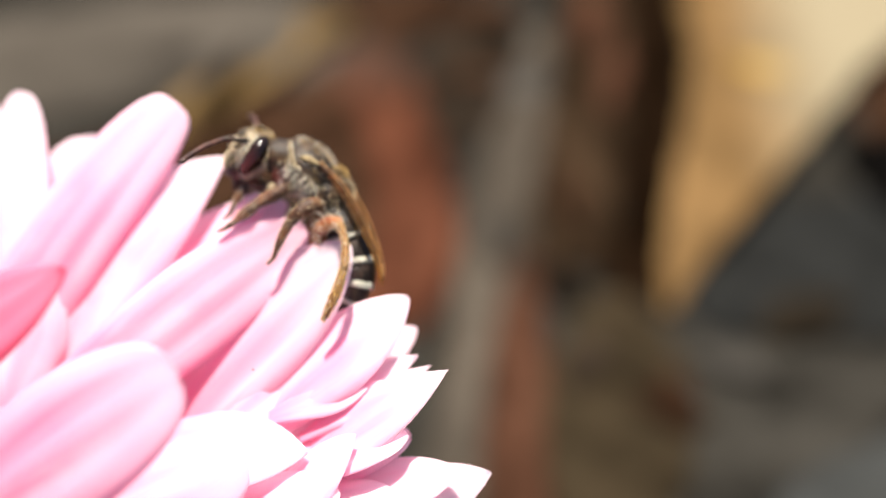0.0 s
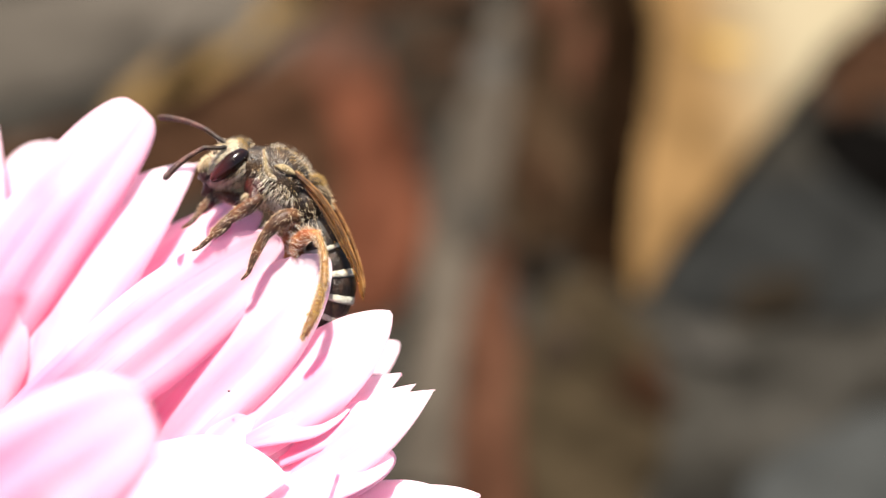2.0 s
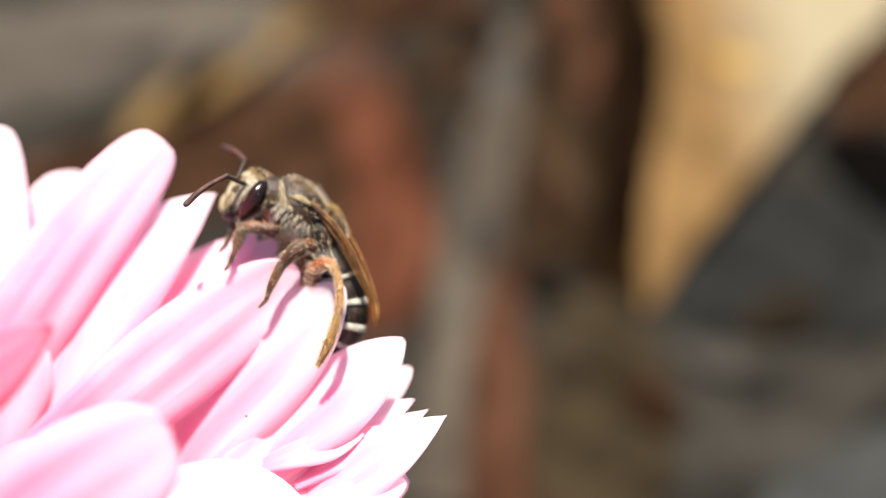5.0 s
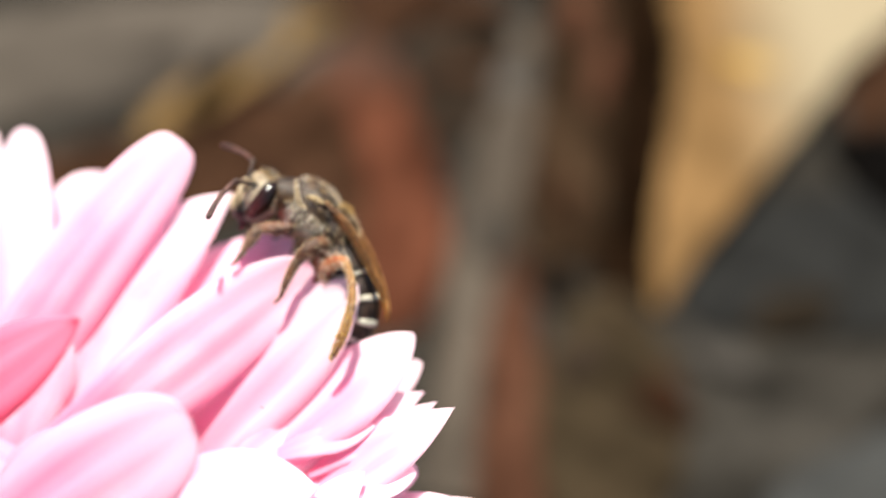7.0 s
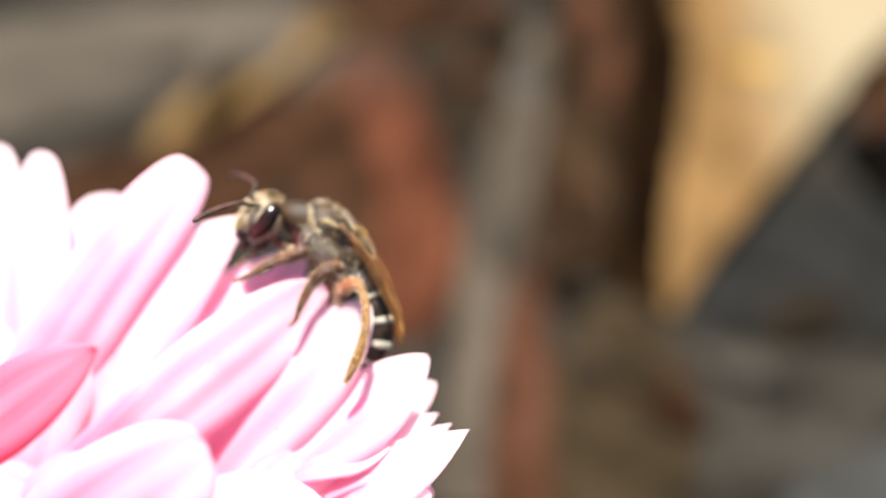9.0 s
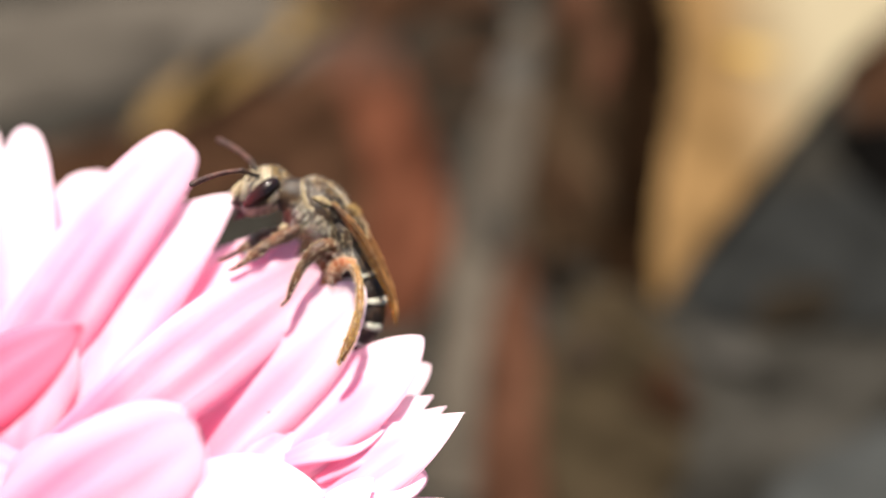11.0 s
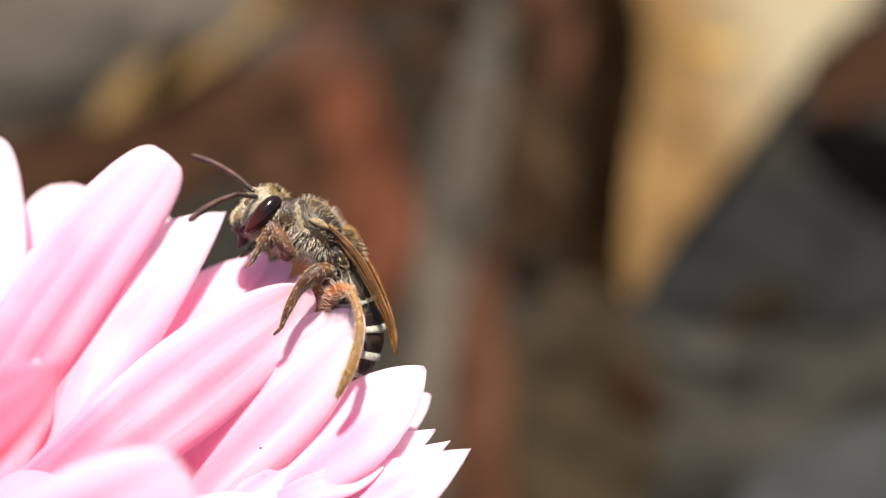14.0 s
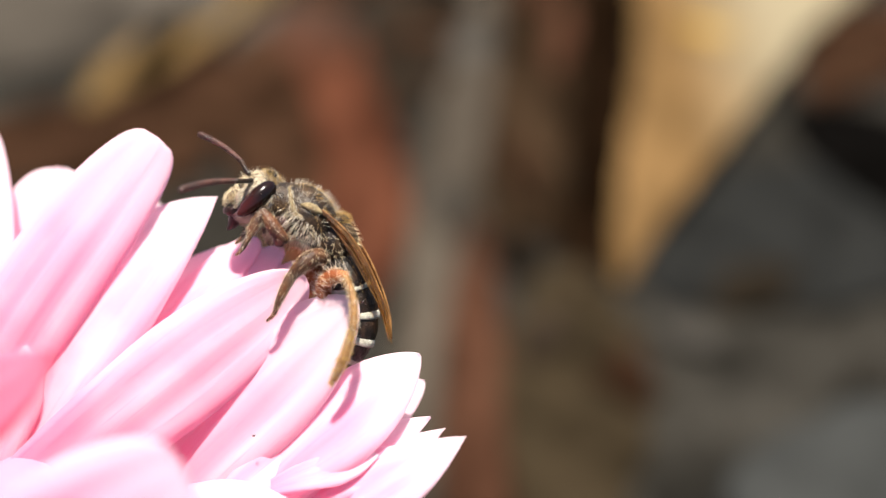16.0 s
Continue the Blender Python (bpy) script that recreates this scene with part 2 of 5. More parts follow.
def sweep(bm, pts, seg=12, steps=5, flat=1.0, up=(0, 0, 1), caps=True):
    """A tube through pts (x, y, z, radius), in millimetres, with rounded ends; flat squashes it along up."""
    line = spline(pts, steps)
    cen = [Vector(q[:3]) for q in line]
    rad = [max(0.004, float(q[3])) for q in line]
    if caps:
        t0, t1 = (cen[0] - cen[1]).normalized(), (cen[-1] - cen[-2]).normalized()
        head = [(cen[0] + t0 * rad[0] * h, rad[0] * r) for h, r in ((0.95, 0.25), (0.7, 0.7))]
        tail = [(cen[-1] + t1 * rad[-1] * h, rad[-1] * r) for h, r in ((0.7, 0.7), (0.95, 0.25))]
        cen = [c for c, _ in head] + cen + [c for c, _ in tail]
        rad = [r for _, r in head] + rad + [r for _, r in tail]
    rings = []
    ref = Vector(up)
    for i, c in enumerate(cen):
        t = (cen[min(i + 1, len(cen) - 1)] - cen[max(i - 1, 0)]).normalized()
        side = t.cross(ref)
        side = side.normalized() if side.length > 1e-6 else t.orthogonal().normalized()
        top = side.cross(t).normalized()
        ring = []
        for k in range(seg):
            a = 2 * math.pi * k / seg
            ring.append(bm.verts.new((c + (side * math.cos(a) + top * math.sin(a) * flat) * rad[i]) * MM))
        rings.append(ring)
    for r0, r1 in zip(rings, rings[1:]):
        for k in range(seg):
            bm.faces.new((r0[k], r0[(k + 1) % seg], r1[(k + 1) % seg], r1[k]))
    ends = [bm.faces.new(rings[0][::-1]), bm.faces.new(rings[-1])]
    bmesh.ops.recalc_face_normals(bm, faces=bm.faces[:])
    return bm


def ball(bm, centre, radii, u=20, v=14, shape=None, turn=None):
    """An ellipsoid in millimetres; shape(direction) may scale it, turn rotates it."""
    m = turn or Matrix.Identity(3)
    grid = []
    for j in range(1, v):
        th = math.pi * j / v
        row = []
        for i in range(u):
            ph = 2 * math.pi * i / u
            d = Vector((math.sin(th) * math.cos(ph), math.cos(th), math.sin(th) * math.sin(ph)))
            k = shape(d) if shape else Vector((1, 1, 1))
            row.append(bm.verts.new((Vector(centre) + m @ Vector((d.x * radii[0] * k[0], d.y * radii[1] * k[1], d.z * radii[2] * k[2]))) * MM))
        grid.append(row)
    poles = []
    for s in (1, -1):
        k = shape(Vector((0, s, 0))) if shape else Vector((1, 1, 1))
        poles.append(bm.verts.new((Vector(centre) + m @ Vector((0, s * radii[1] * k[1], 0))) * MM))
    for r0, r1 in zip(grid, grid[1:]):
        for i in range(u):
            bm.faces.new((r0[i], r0[(i + 1) % u], r1[(i + 1) % u], r1[i]))
    for i in range(u):
        bm.faces.new((poles[0], grid[0][(i + 1) % u], grid[0][i]))
        bm.faces.new((poles[1], grid[-1][i], grid[-1][(i + 1) % u]))
    bmesh.ops.recalc_face_normals(bm, faces=bm.faces[:])
    return bm


def fur(source, count, length, sweep_to, lean, thick=0.012, seed=1, keep=None, wild=0.25):
    """Fine bent hairs standing on the faces of a mesh object: count, length in mm, the way in which they lean."""
    rng = np.random.default_rng(seed)
    me = source.data
    faces = [p for p in me.polygons if keep is None or keep(p.center / MM, p.normal)]
    area = np.array([p.area for p in faces])
    picks = rng.choice(len(faces), count, p=area / area.sum())
    bm = bmesh.new()
    way = Vector(sweep_to).normalized()
    for i in picks:
        p = faces[i]
        w = rng.dirichlet(np.ones(len(p.vertices)))
        root = sum((me.vertices[k].co * float(a) for k, a in zip(p.vertices, w)), Vector())
        d0 = (p.normal + way * lean + Vector(rng.normal(0, wild, 3))).normalized()
        d1 = (d0 + way * lean * 0.8 + Vector(rng.normal(0, wild, 3))).normalized()
        ln = length * float(rng.uniform(0.55, 1.2)) * MM
        s = d0.orthogonal().normalized()
        t = d0.cross(s)
        r = thick * MM * float(rng.uniform(0.7, 1.3))
        rings = []
        for c, k in ((root - d0 * 0.02 * MM, 1.0), (root + d0 * ln * 0.5, 0.75)):
            rings.append([bm.verts.new(c + (s * math.cos(a) + t * math.sin(a)) * r * k) for a in (0, 2.094, 4.189)])
        tip = bm.verts.new(root + d0 * ln * 0.5 + d1 * ln * 0.5)
        for k in range(3):
            bm.faces.new((rings[0][k], rings[0][(k + 1) % 3], rings[1][(k + 1) % 3], rings[1][k]))
            bm.faces.new((rings[1][k], rings[1][(k + 1) % 3], tip))
    return bm


# ---- the ground and what lies on it ----
bm = bmesh.new()
bmesh.ops.create_grid(bm, x_segments=8, y_segments=8, size=400.0)
ground = part("ground", bm, SOIL, None)
tagged(ground, "dark grey bare soil strewn with grit and litter", "ground", kind="structure")


def outlined_leaf(name, material, pts, label, high=0.002, curl=0.1, seed=3):
    """A dry leaf lying along pts (x, y, half width) in metres, with a raised midrib, a wavy rim and curled edges."""
    rng = random.Random(seed)
    line = spline(pts, 5)
    base = Vector((float(line[0][0]), float(line[0][1]), 0))
    wob = [rng.uniform(0, 6.28) for _ in range(4)]
    cols, top = 14, max(p[2] for p in pts)
    bm, grids, mids = bmesh.new(), [], []
    for side in (0, 1):
        grid = []
        for i, (x, y, w) in enumerate(line):
            a, b = line[max(i - 1, 0)], line[min(i + 1, len(line) - 1)]
            t = Vector((b[0] - a[0], b[1] - a[1], 0)).normalized()
            n = Vector((t.y, -t.x, 0))
            w = max(0.0003, w) * (1 + 0.05 * math.sin(i * 1.9 + wob[0]))
            row = []
            for j in range(cols + 1):
                k = 2 * j / cols - 1
                h = high * min(1.0, 0.3 + i / 12) + curl * w * k * k * (0.7 + 0.3 * math.sin(0.5 * i + wob[1])) + 0.04 * w * math.sin(0.7 * i + wob[2] + 3 * k)
                edge = 1 + 0.04 * noise.noise(Vector((i * 0.8, k, seed)))
                row.append(bm.verts.new(Vector((x, y, h + 0.0006 - side * 0.0005)) - base + n * k * w * edge))
            if side == 0:
                mids.append(row[cols // 2].co.copy())
            grid.append(row)
        grids.append(grid)
        for r0, r1 in zip(grid, grid[1:]):
            for j in range(cols):
                q = (r0[j], r0[j + 1], r1[j + 1], r1[j])
                bm.faces.new(q if side else q[::-1])
    up, low = grids
    rim = [r[0] for r in up] + up[-1][1:] + [r[-1] for r in up[-2::-1]] + up[0][-2:0:-1]
    foot = [r[0] for r in low] + low[-1][1:] + [r[-1] for r in low[-2::-1]] + low[0][-2:0:-1]
    for i in range(len(rim)):
        bm.faces.new((rim[i], rim[(i + 1) % len(rim)], foot[(i + 1) % len(rim)], foot[i]))
    bmesh.ops.recalc_face_normals(bm, faces=bm.faces[:])
    thing = tagged(new(name), label, "leaf", "fallen leaves")
    thing.matrix_basis = Matrix.Translation(base)
    part("blade", bm, material, thing)
    rib = bmesh.new()
    sweep(rib, [(c.x / MM, c.y / MM, c.z / MM, 18 * top * (0.4 + 0.8 * k / len(mids))) for k, c in enumerate(mids[1:-1:3])], 6, 3)
    part("midrib", rib, material, thing)
    return thing


def bark_strip(name, material, pts, label, rise=0.4, seed=1, cuts=3, high=0.0):
    """A curved, split length of bark lying along pts (x, y, half width) in metres, cracked across into plates."""
    line = spline(pts, 12)
    thing = tagged(new(name), label, "bark", "bark strips")
    thing.matrix_basis = pose(float(line[0][0]), float(line[0][1]), high)
    base = Vector((float(line[0][0]), float(line[0][1]), 0))
    cols = 10
    per = (len(line) - 1) // cuts
    for piece in range(cuts):
        run = range(piece * per, min(len(line), (piece + 1) * per + 1) if piece < cuts - 1 else len(line))
        bm = bmesh.new()
        grids = []
        for side in (0, 1):
            grid = []
            for i in run:
                x, y, w = line[i]
                a, b = line[max(i - 1, 0)], line[min(i + 1, len(line) - 1)]
                t = Vector((b[0] - a[0], b[1] - a[1], 0)).normalized()
                n = Vector((t.y, -t.x, 0))
                gap = 0.0002 * ((i == run[0]) - (i == run[-1]))
                row = []
                for j in range(cols + 1):
                    k = 2 * j / cols - 1
                    h = rise * w * math.sqrt(max(0.0, 1 - k * k * 0.96)) * (1 + 0.03 * (piece % 2)) + 0.10 * w * noise.noise(Vector((k * 3, i * 0.6, seed)))
                    e = 1 + 0.14 * noise.noise(Vector((i * 0.5, seed, k)))
                    row.append(bm.verts.new(Vector((x, y, max(0.0002, h - side * 0.002))) - base + n * k * w * e + t * (gap + 0.002 * noise.noise(Vector((k * 2, piece, seed))))))
                grid.append(row)
            grids.append(grid)
            for r0, r1 in zip(grid, grid[1:]):
                for j in range(cols):
                    bm.faces.new((r0[j], r0[j + 1], r1[j + 1], r1[j]))
        top, low = grids
        for j in range(cols):
            bm.faces.new((top[0][j + 1], top[0][j], low[0][j], low[0][j + 1]))
            bm.faces.new((top[-1][j], top[-1][j + 1], low[-1][j + 1], low[-1][j]))
        for r0, r1, s0, s1 in zip(top, top[1:], low, low[1:]):
            bm.faces.new((r0[0], r1[0], s1[0], s0[0]))
            bm.faces.new((r1[-1], r0[-1], s0[-1], s1[-1]))
        bmesh.ops.recalc_face_normals(bm, faces=bm.faces[:])
        part("bark_plate", bm, material, thing)
    return thing


def flat_stone(name, material, centre, size, height, label, turn=0.0, seed=1, category="stone", power=0.45):
    bm = bmesh.new()

    def lump(d):
        k = 1 + 0.16 * noise.noise(d * 1.6 + Vector((seed, 0, 0))) + 0.06 * noise.noise(d * 5 + Vector((0, seed, 0)))
        flat = 1.0 / max(0.35, (abs(d.x) ** 3 + abs(d.z) ** 3 + abs(d.y) ** 3) ** (1 / 3)) * 0.86
        return Vector((k * flat, k, k * flat))

    ball(bm, (0, 0, 0), (size[0] / 2 / MM, height / MM, size[1] / 2 / MM), 28, 18, lump)
    for v in bm.verts:
        v.co = Vector((v.co.x, v.co.z, max(-0.3 * height, v.co.y)))
    bmesh.ops.recalc_face_normals(bm, faces=bm.faces[:])
    ob = part(name, bm, material, None)
    ob.matrix_basis = pose(*centre, 0, 0, turn)
    return tagged(ob, label, category)


flat_stone("flat_stone", SLATE, (-0.1135, 0.2450, 0.0000), (0.16, 0.105), 0.010, "weathered pale grey flat stone on the soil", 12, 3)
outlined_leaf("dry_leaf", STRAW, [(-0.0867, 0.1817, 0.0022), (-0.0796, 0.1950, 0.0075), (-0.0687, 0.2165, 0.0095), (-0.0592, 0.2433, 0.0100), (-0.0515, 0.2570, 0.0090), (-0.0475, 0.2625, 0.0030)], "narrow straw-coloured curled dry leaf beside a grey stone", 0.006, 0.10, 4)
outlined_leaf("dead_leaf", RUSSET, [(-0.0139, 0.1046, 0.0024), (-0.0170, 0.1147, 0.0103), (-0.0209, 0.1341, 0.0154), (-0.0248, 0.1572, 0.0170), (-0.0302, 0.1860, 0.0155), (-0.0346, 0.2196, 0.0136), (-0.0368, 0.2410, 0.0079), (-0.0382, 0.2495, 0.0022)], "reddish-brown dead leaf with greyish tip lying on soil", 0.002, 0.16, 5)
outlined_leaf("dead_leaf", UMBER, [(-0.0793, 0.1671, 0.0082), (-0.0684, 0.1783, 0.0201), (-0.0531, 0.1917, 0.0264), (-0.0462, 0.2130, 0.0233), (-0.0408, 0.2304, 0.0122)], "dark umber rotting leaf beside a straw-coloured leaf", 0.0008, 0.06, 9)
outlined_leaf("dead_leaf", UMBER, [(-0.0270, 0.1250, 0.003), (-0.0330, 0.1450, 0.009), (-0.0400, 0.1700, 0.011), (-0.0450, 0.1950, 0.009), (-0.0480, 0.2150, 0.003)], "dark brown curled leaf over the edge of a russet leaf", 0.006, 0.08, 31)
outlined_leaf("dead_leaf", UMBER, [(-0.1300, 0.1500, 0.004), (-0.1050, 0.1620, 0.016), (-0.0800, 0.1660, 0.018), (-0.0560, 0.1500, 0.010)], "dark brown decayed leaf beside grey stone", 0.0004, 0.06, 21)
outlined_leaf("dead_leaf", UMBER, [(-0.0620, 0.3100, 0.006), (-0.0400, 0.2950, 0.020), (-0.0150, 0.2850, 0.022), (0.0080, 0.2900, 0.006)], "dark brown rotting leaf behind a russet leaf", 0.001, 0.06, 22)
outlined_leaf("dead_leaf", PALEMOULD, [(-0.0180, 0.1750, 0.004), (-0.0120, 0.1950, 0.013), (-0.0080, 0.2200, 0.016), (-0.0060, 0.2500, 0.012), (-0.0060, 0.2700, 0.004)], "grey-brown mouldering leaf between russet leaf and bark", 0.0012, 0.06, 15)
bark_strip("bark_strip", GREYBARK, [(-0.0038, 0.0627, 0.0050), (-0.0026, 0.0799, 0.0052), (-0.0019, 0.1007, 0.0056), (0.0001, 0.1267, 0.0064), (0.0032, 0.1572, 0.0076), (0.0080, 0.1931, 0.0076), (0.0117, 0.2311, 0.0062), (0.0147, 0.2639, 0.0054)], "long strip of weathered grey bark on soil", 0.35, 2)
bark_strip("bark_strip", BARK, [(0.0182, 0.1268, 0.0069), (0.0196, 0.1495, 0.0088), (0.0232, 0.1800, 0.0102), (0.0281, 0.2184, 0.0107), (0.0328, 0.2634, 0.0117), (0.0384, 0.3225, 0.0135), (0.0461, 0.4035, 0.0148)], "broad strip of brown peeling bark on soil", 0.35, 5)
bark_strip("bark_strip", REDBARK, [(0.0061, 0.0560, 0.0057), (0.0062, 0.0774, 0.0063), (0.0065, 0.0976, 0.0056), (0.0074, 0.1149, 0.0041), (0.0085, 0.1330, 0.0022)], "short red-brown splinter of bark on soil", 0.5, 7)
# Near-black strip running along the left edge of the tan leaf.
bark_strip("bark_strip", DARK_LITTER_GAP, [(0.0255, 0.0900, 0.0030), (0.0275, 0.1115, 0.0050), (0.0316, 0.1290, 0.0066), (0.0367, 0.1572, 0.0069), (0.0436, 0.1961, 0.0078), (0.0503, 0.2436, 0.0091), (0.0559, 0.2960, 0.0098), (0.0658, 0.3837, 0.0106)], "near-black brown strip beside tan leaf", 0.25, 8)
bark_strip("bark_strip", REDBARK, [(0.0285, 0.2380, 0.0035), (0.0305, 0.2520, 0.0060), (0.0325, 0.2700, 0.0060), (0.0345, 0.2900, 0.0035)], "thin reddish flake of bark on brown bark", 0.5, 12, 1, 0.0048)
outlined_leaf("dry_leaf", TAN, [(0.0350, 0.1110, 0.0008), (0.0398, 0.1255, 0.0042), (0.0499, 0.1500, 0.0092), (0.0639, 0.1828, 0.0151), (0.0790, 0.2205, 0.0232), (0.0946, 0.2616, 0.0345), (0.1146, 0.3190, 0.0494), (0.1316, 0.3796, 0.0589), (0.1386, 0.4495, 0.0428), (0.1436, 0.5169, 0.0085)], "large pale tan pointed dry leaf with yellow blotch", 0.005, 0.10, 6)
outlined_leaf("dead_leaf", MOULD, [(0.0180, 0.0500, 0.004), (0.0200, 0.0650, 0.010), (0.0230, 0.0850, 0.013), (0.0250, 0.1050, 0.009), (0.0260, 0.1180, 0.003)], "dark olive-brown mouldering leaf beside brown bark", 0.0008, 0.06, 25)
outlined_leaf("dead_leaf", PALEMOULD, [(0.0150, 0.0885, 0.0008), (0.0170, 0.0920, 0.0028), (0.0195, 0.0960, 0.0034), (0.0215, 0.1010, 0.0010)], "small olive-grey leaf scrap on a mouldering leaf", 0.0026, 0.06, 26)
outlined_leaf("dead_leaf", DAMP, [(0.0406, 0.1092, 0.004), (0.0560, 0.1180, 0.016), (0.0780, 0.1300, 0.024), (0.1000, 0.1420, 0.018), (0.1150, 0.1500, 0.004)], "dark grey decayed leaf pressed on soil", 0.0006, 0.02, 14)
flat_stone("flat_stone", DAMPSTONE, (0.0662, 0.0578, 0.0), (0.050, 0.046), 0.003, "damp grey stone sunk in dark soil", 30, 17)
outlined_leaf("leaf_scrap", PALEGREY, [(0.0065, 0.2021, 0.0014), (0.0101, 0.2174, 0.0055), (0.0141, 0.2343, 0.0011)], "small pale grey scrap of dry leaf beside bark", 0.0040, 0.08, 41)
outlined_leaf("leaf_scrap", DARK_LITTER_GAP, [(-0.0021, 0.2386, 0.0020), (0.0029, 0.2487, 0.0080), (0.0083, 0.2595, 0.0016)], "dark scrap of rotten leaf", 0.0030, 0.08, 42)
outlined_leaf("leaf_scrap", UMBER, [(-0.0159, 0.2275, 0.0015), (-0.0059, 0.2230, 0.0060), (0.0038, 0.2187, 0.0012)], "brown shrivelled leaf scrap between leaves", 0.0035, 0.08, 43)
# Sliver added to darken the shaded gap between russet leaf and grey bark.
outlined_leaf("leaf_scrap", DARK_LITTER_GAP, [(-0.0075, 0.1125, 0.0006), (-0.0056, 0.1028, 0.0025), (-0.0038, 0.0939, 0.0005)], "dark sliver painted as the shaded gap beside grey bark", 0.0010, 0.08, 44)
outlined_leaf("leaf_scrap", REDBARK, [(0.0304, 0.1952, 0.0009), (0.0339, 0.2141, 0.0035), (0.0379, 0.2356, 0.0007)], "reddish flake on brown bark", 0.0085, 0.08, 45)
outlined_leaf("leaf_scrap", MOULD, [(0.0245, 0.1047, 0.0011), (0.0266, 0.0950, 0.0045), (0.0284, 0.0861, 0.0009)], "olive scrap of leaf mould on soil", 0.0024, 0.08, 46)
outlined_leaf("leaf_scrap", UMBER, [(0.0287, 0.0963, 0.0013), (0.0311, 0.0859, 0.0050), (0.0334, 0.0765, 0.0010)], "brown crumbled leaf on soil", 0.0026, 0.08, 47)
outlined_leaf("leaf_scrap", PALEGREY, [(-0.0000, 0.1527, 0.0006), (0.0014, 0.1380, 0.0025), (0.0027, 0.1249, 0.0005)], "pale flake on weathered grey bark", 0.0040, 0.08, 48)
outlined_leaf("leaf_scrap", UMBER, [(-0.0417, 0.2475, 0.0025), (-0.0321, 0.2571, 0.0100), (-0.0219, 0.2672, 0.0020)], "brown leaf scrap beside russet leaf", 0.0030, 0.08, 49)
outlined_leaf("leaf_scrap", DARK_LITTER_GAP, [(-0.0768, 0.1859, 0.0010), (-0.0733, 0.2043, 0.0040), (-0.0694, 0.2251, 0.0008)], "dark sliver of rotten leaf beside grey stone", 0.0110, 0.08, 50)
outlined_leaf("leaf_scrap", UMBER, [(0.0172, 0.1696, 0.0008), (0.0187, 0.1503, 0.0030), (0.0201, 0.1335, 0.0006)], "brown flake lying on bark", 0.0068, 0.08, 51)
outlined_leaf("leaf_scrap", PALEGREY, [(0.0392, 0.1004, 0.0010), (0.0443, 0.0957, 0.0040), (0.0491, 0.0912, 0.0008)], "faint grey leaf scrap on damp soil", 0.0020, 0.08, 52)
outlined_leaf("leaf_scrap", GRIT, [(0.0509, 0.1036, 0.0015), (0.0592, 0.1089, 0.0060), (0.0680, 0.1144, 0.0012)], "dark grey crumbled leaf on damp soil", 0.0022, 0.08, 53)
flat_stone("wood_chip", DARK_LITTER_GAP, (0.0160, 0.1180, 0.0), (0.0075, 0.012), 0.004, "small dark brown wood chip beside bark strips", 8, 9, "wood chip")
# Flat black lump whose colour stands for the shadow in a soil hollow.
flat_stone("hollow_shade", BLACKISH, (0.1030, 0.1540, 0.0000), (0.036, 0.072), 0.004, "flat black lump painted as the shade of a hollow in soil", 12, 5, "wood chip")
outlined_leaf("dead_leaf", UMBER, [(0.0960, 0.1880, 0.003), (0.1080, 0.2020, 0.010), (0.1250, 0.2260, 0.014), (0.1400, 0.2500, 0.004)], "small dark brown dead leaf on dark soil", 0.001, 0.15, 11)

rng = np.random.default_rng(5)
bm = bmesh.new()
for k in range(900):
    x, y = float(rng.uniform(-0.25, 0.25)), float(rng.uniform(0.02, 0.5))
    r = float(rng.uniform(0.6, 2.2))
    c = Vector((x, y, 0.0))
    top = bm.verts.new(c + Vector((0, 0, r * 0.8 * MM)))
    ring = [bm.verts.new(c + Vector((math.cos(a) * r * float(rng.uniform(0.7, 1.2)), math.sin(a) * r * float(rng.uniform(0.7, 1.2)), 0.3 * r)) * MM) for a in np.arange(6) * 1.0472]
    foot = [bm.verts.new(Vector((v.co.x, v.co.y, -0.0005))) for v in ring]
    for i in range(6):
        bm.faces.new((top, ring[i], ring[(i + 1) % 6]))
        bm.faces.new((ring[i], foot[i], foot[(i + 1) % 6], ring[(i + 1) % 6]))
grit = part("gravel", bm, GRIT, None)
tagged(grit, "fine brown and grey grit scattered over soil", "gravel", kind="stuff")

# ---- the bloom ----
CENTRE = Vector((-18.01, -12.17, 0.00))
flower = tagged(new("flower"), "pale pink double daisy bloom with many blunt ridged petals", "flower")
flower.matrix_basis = BLOOM @ Matrix.Translation(CENTRE * MM)


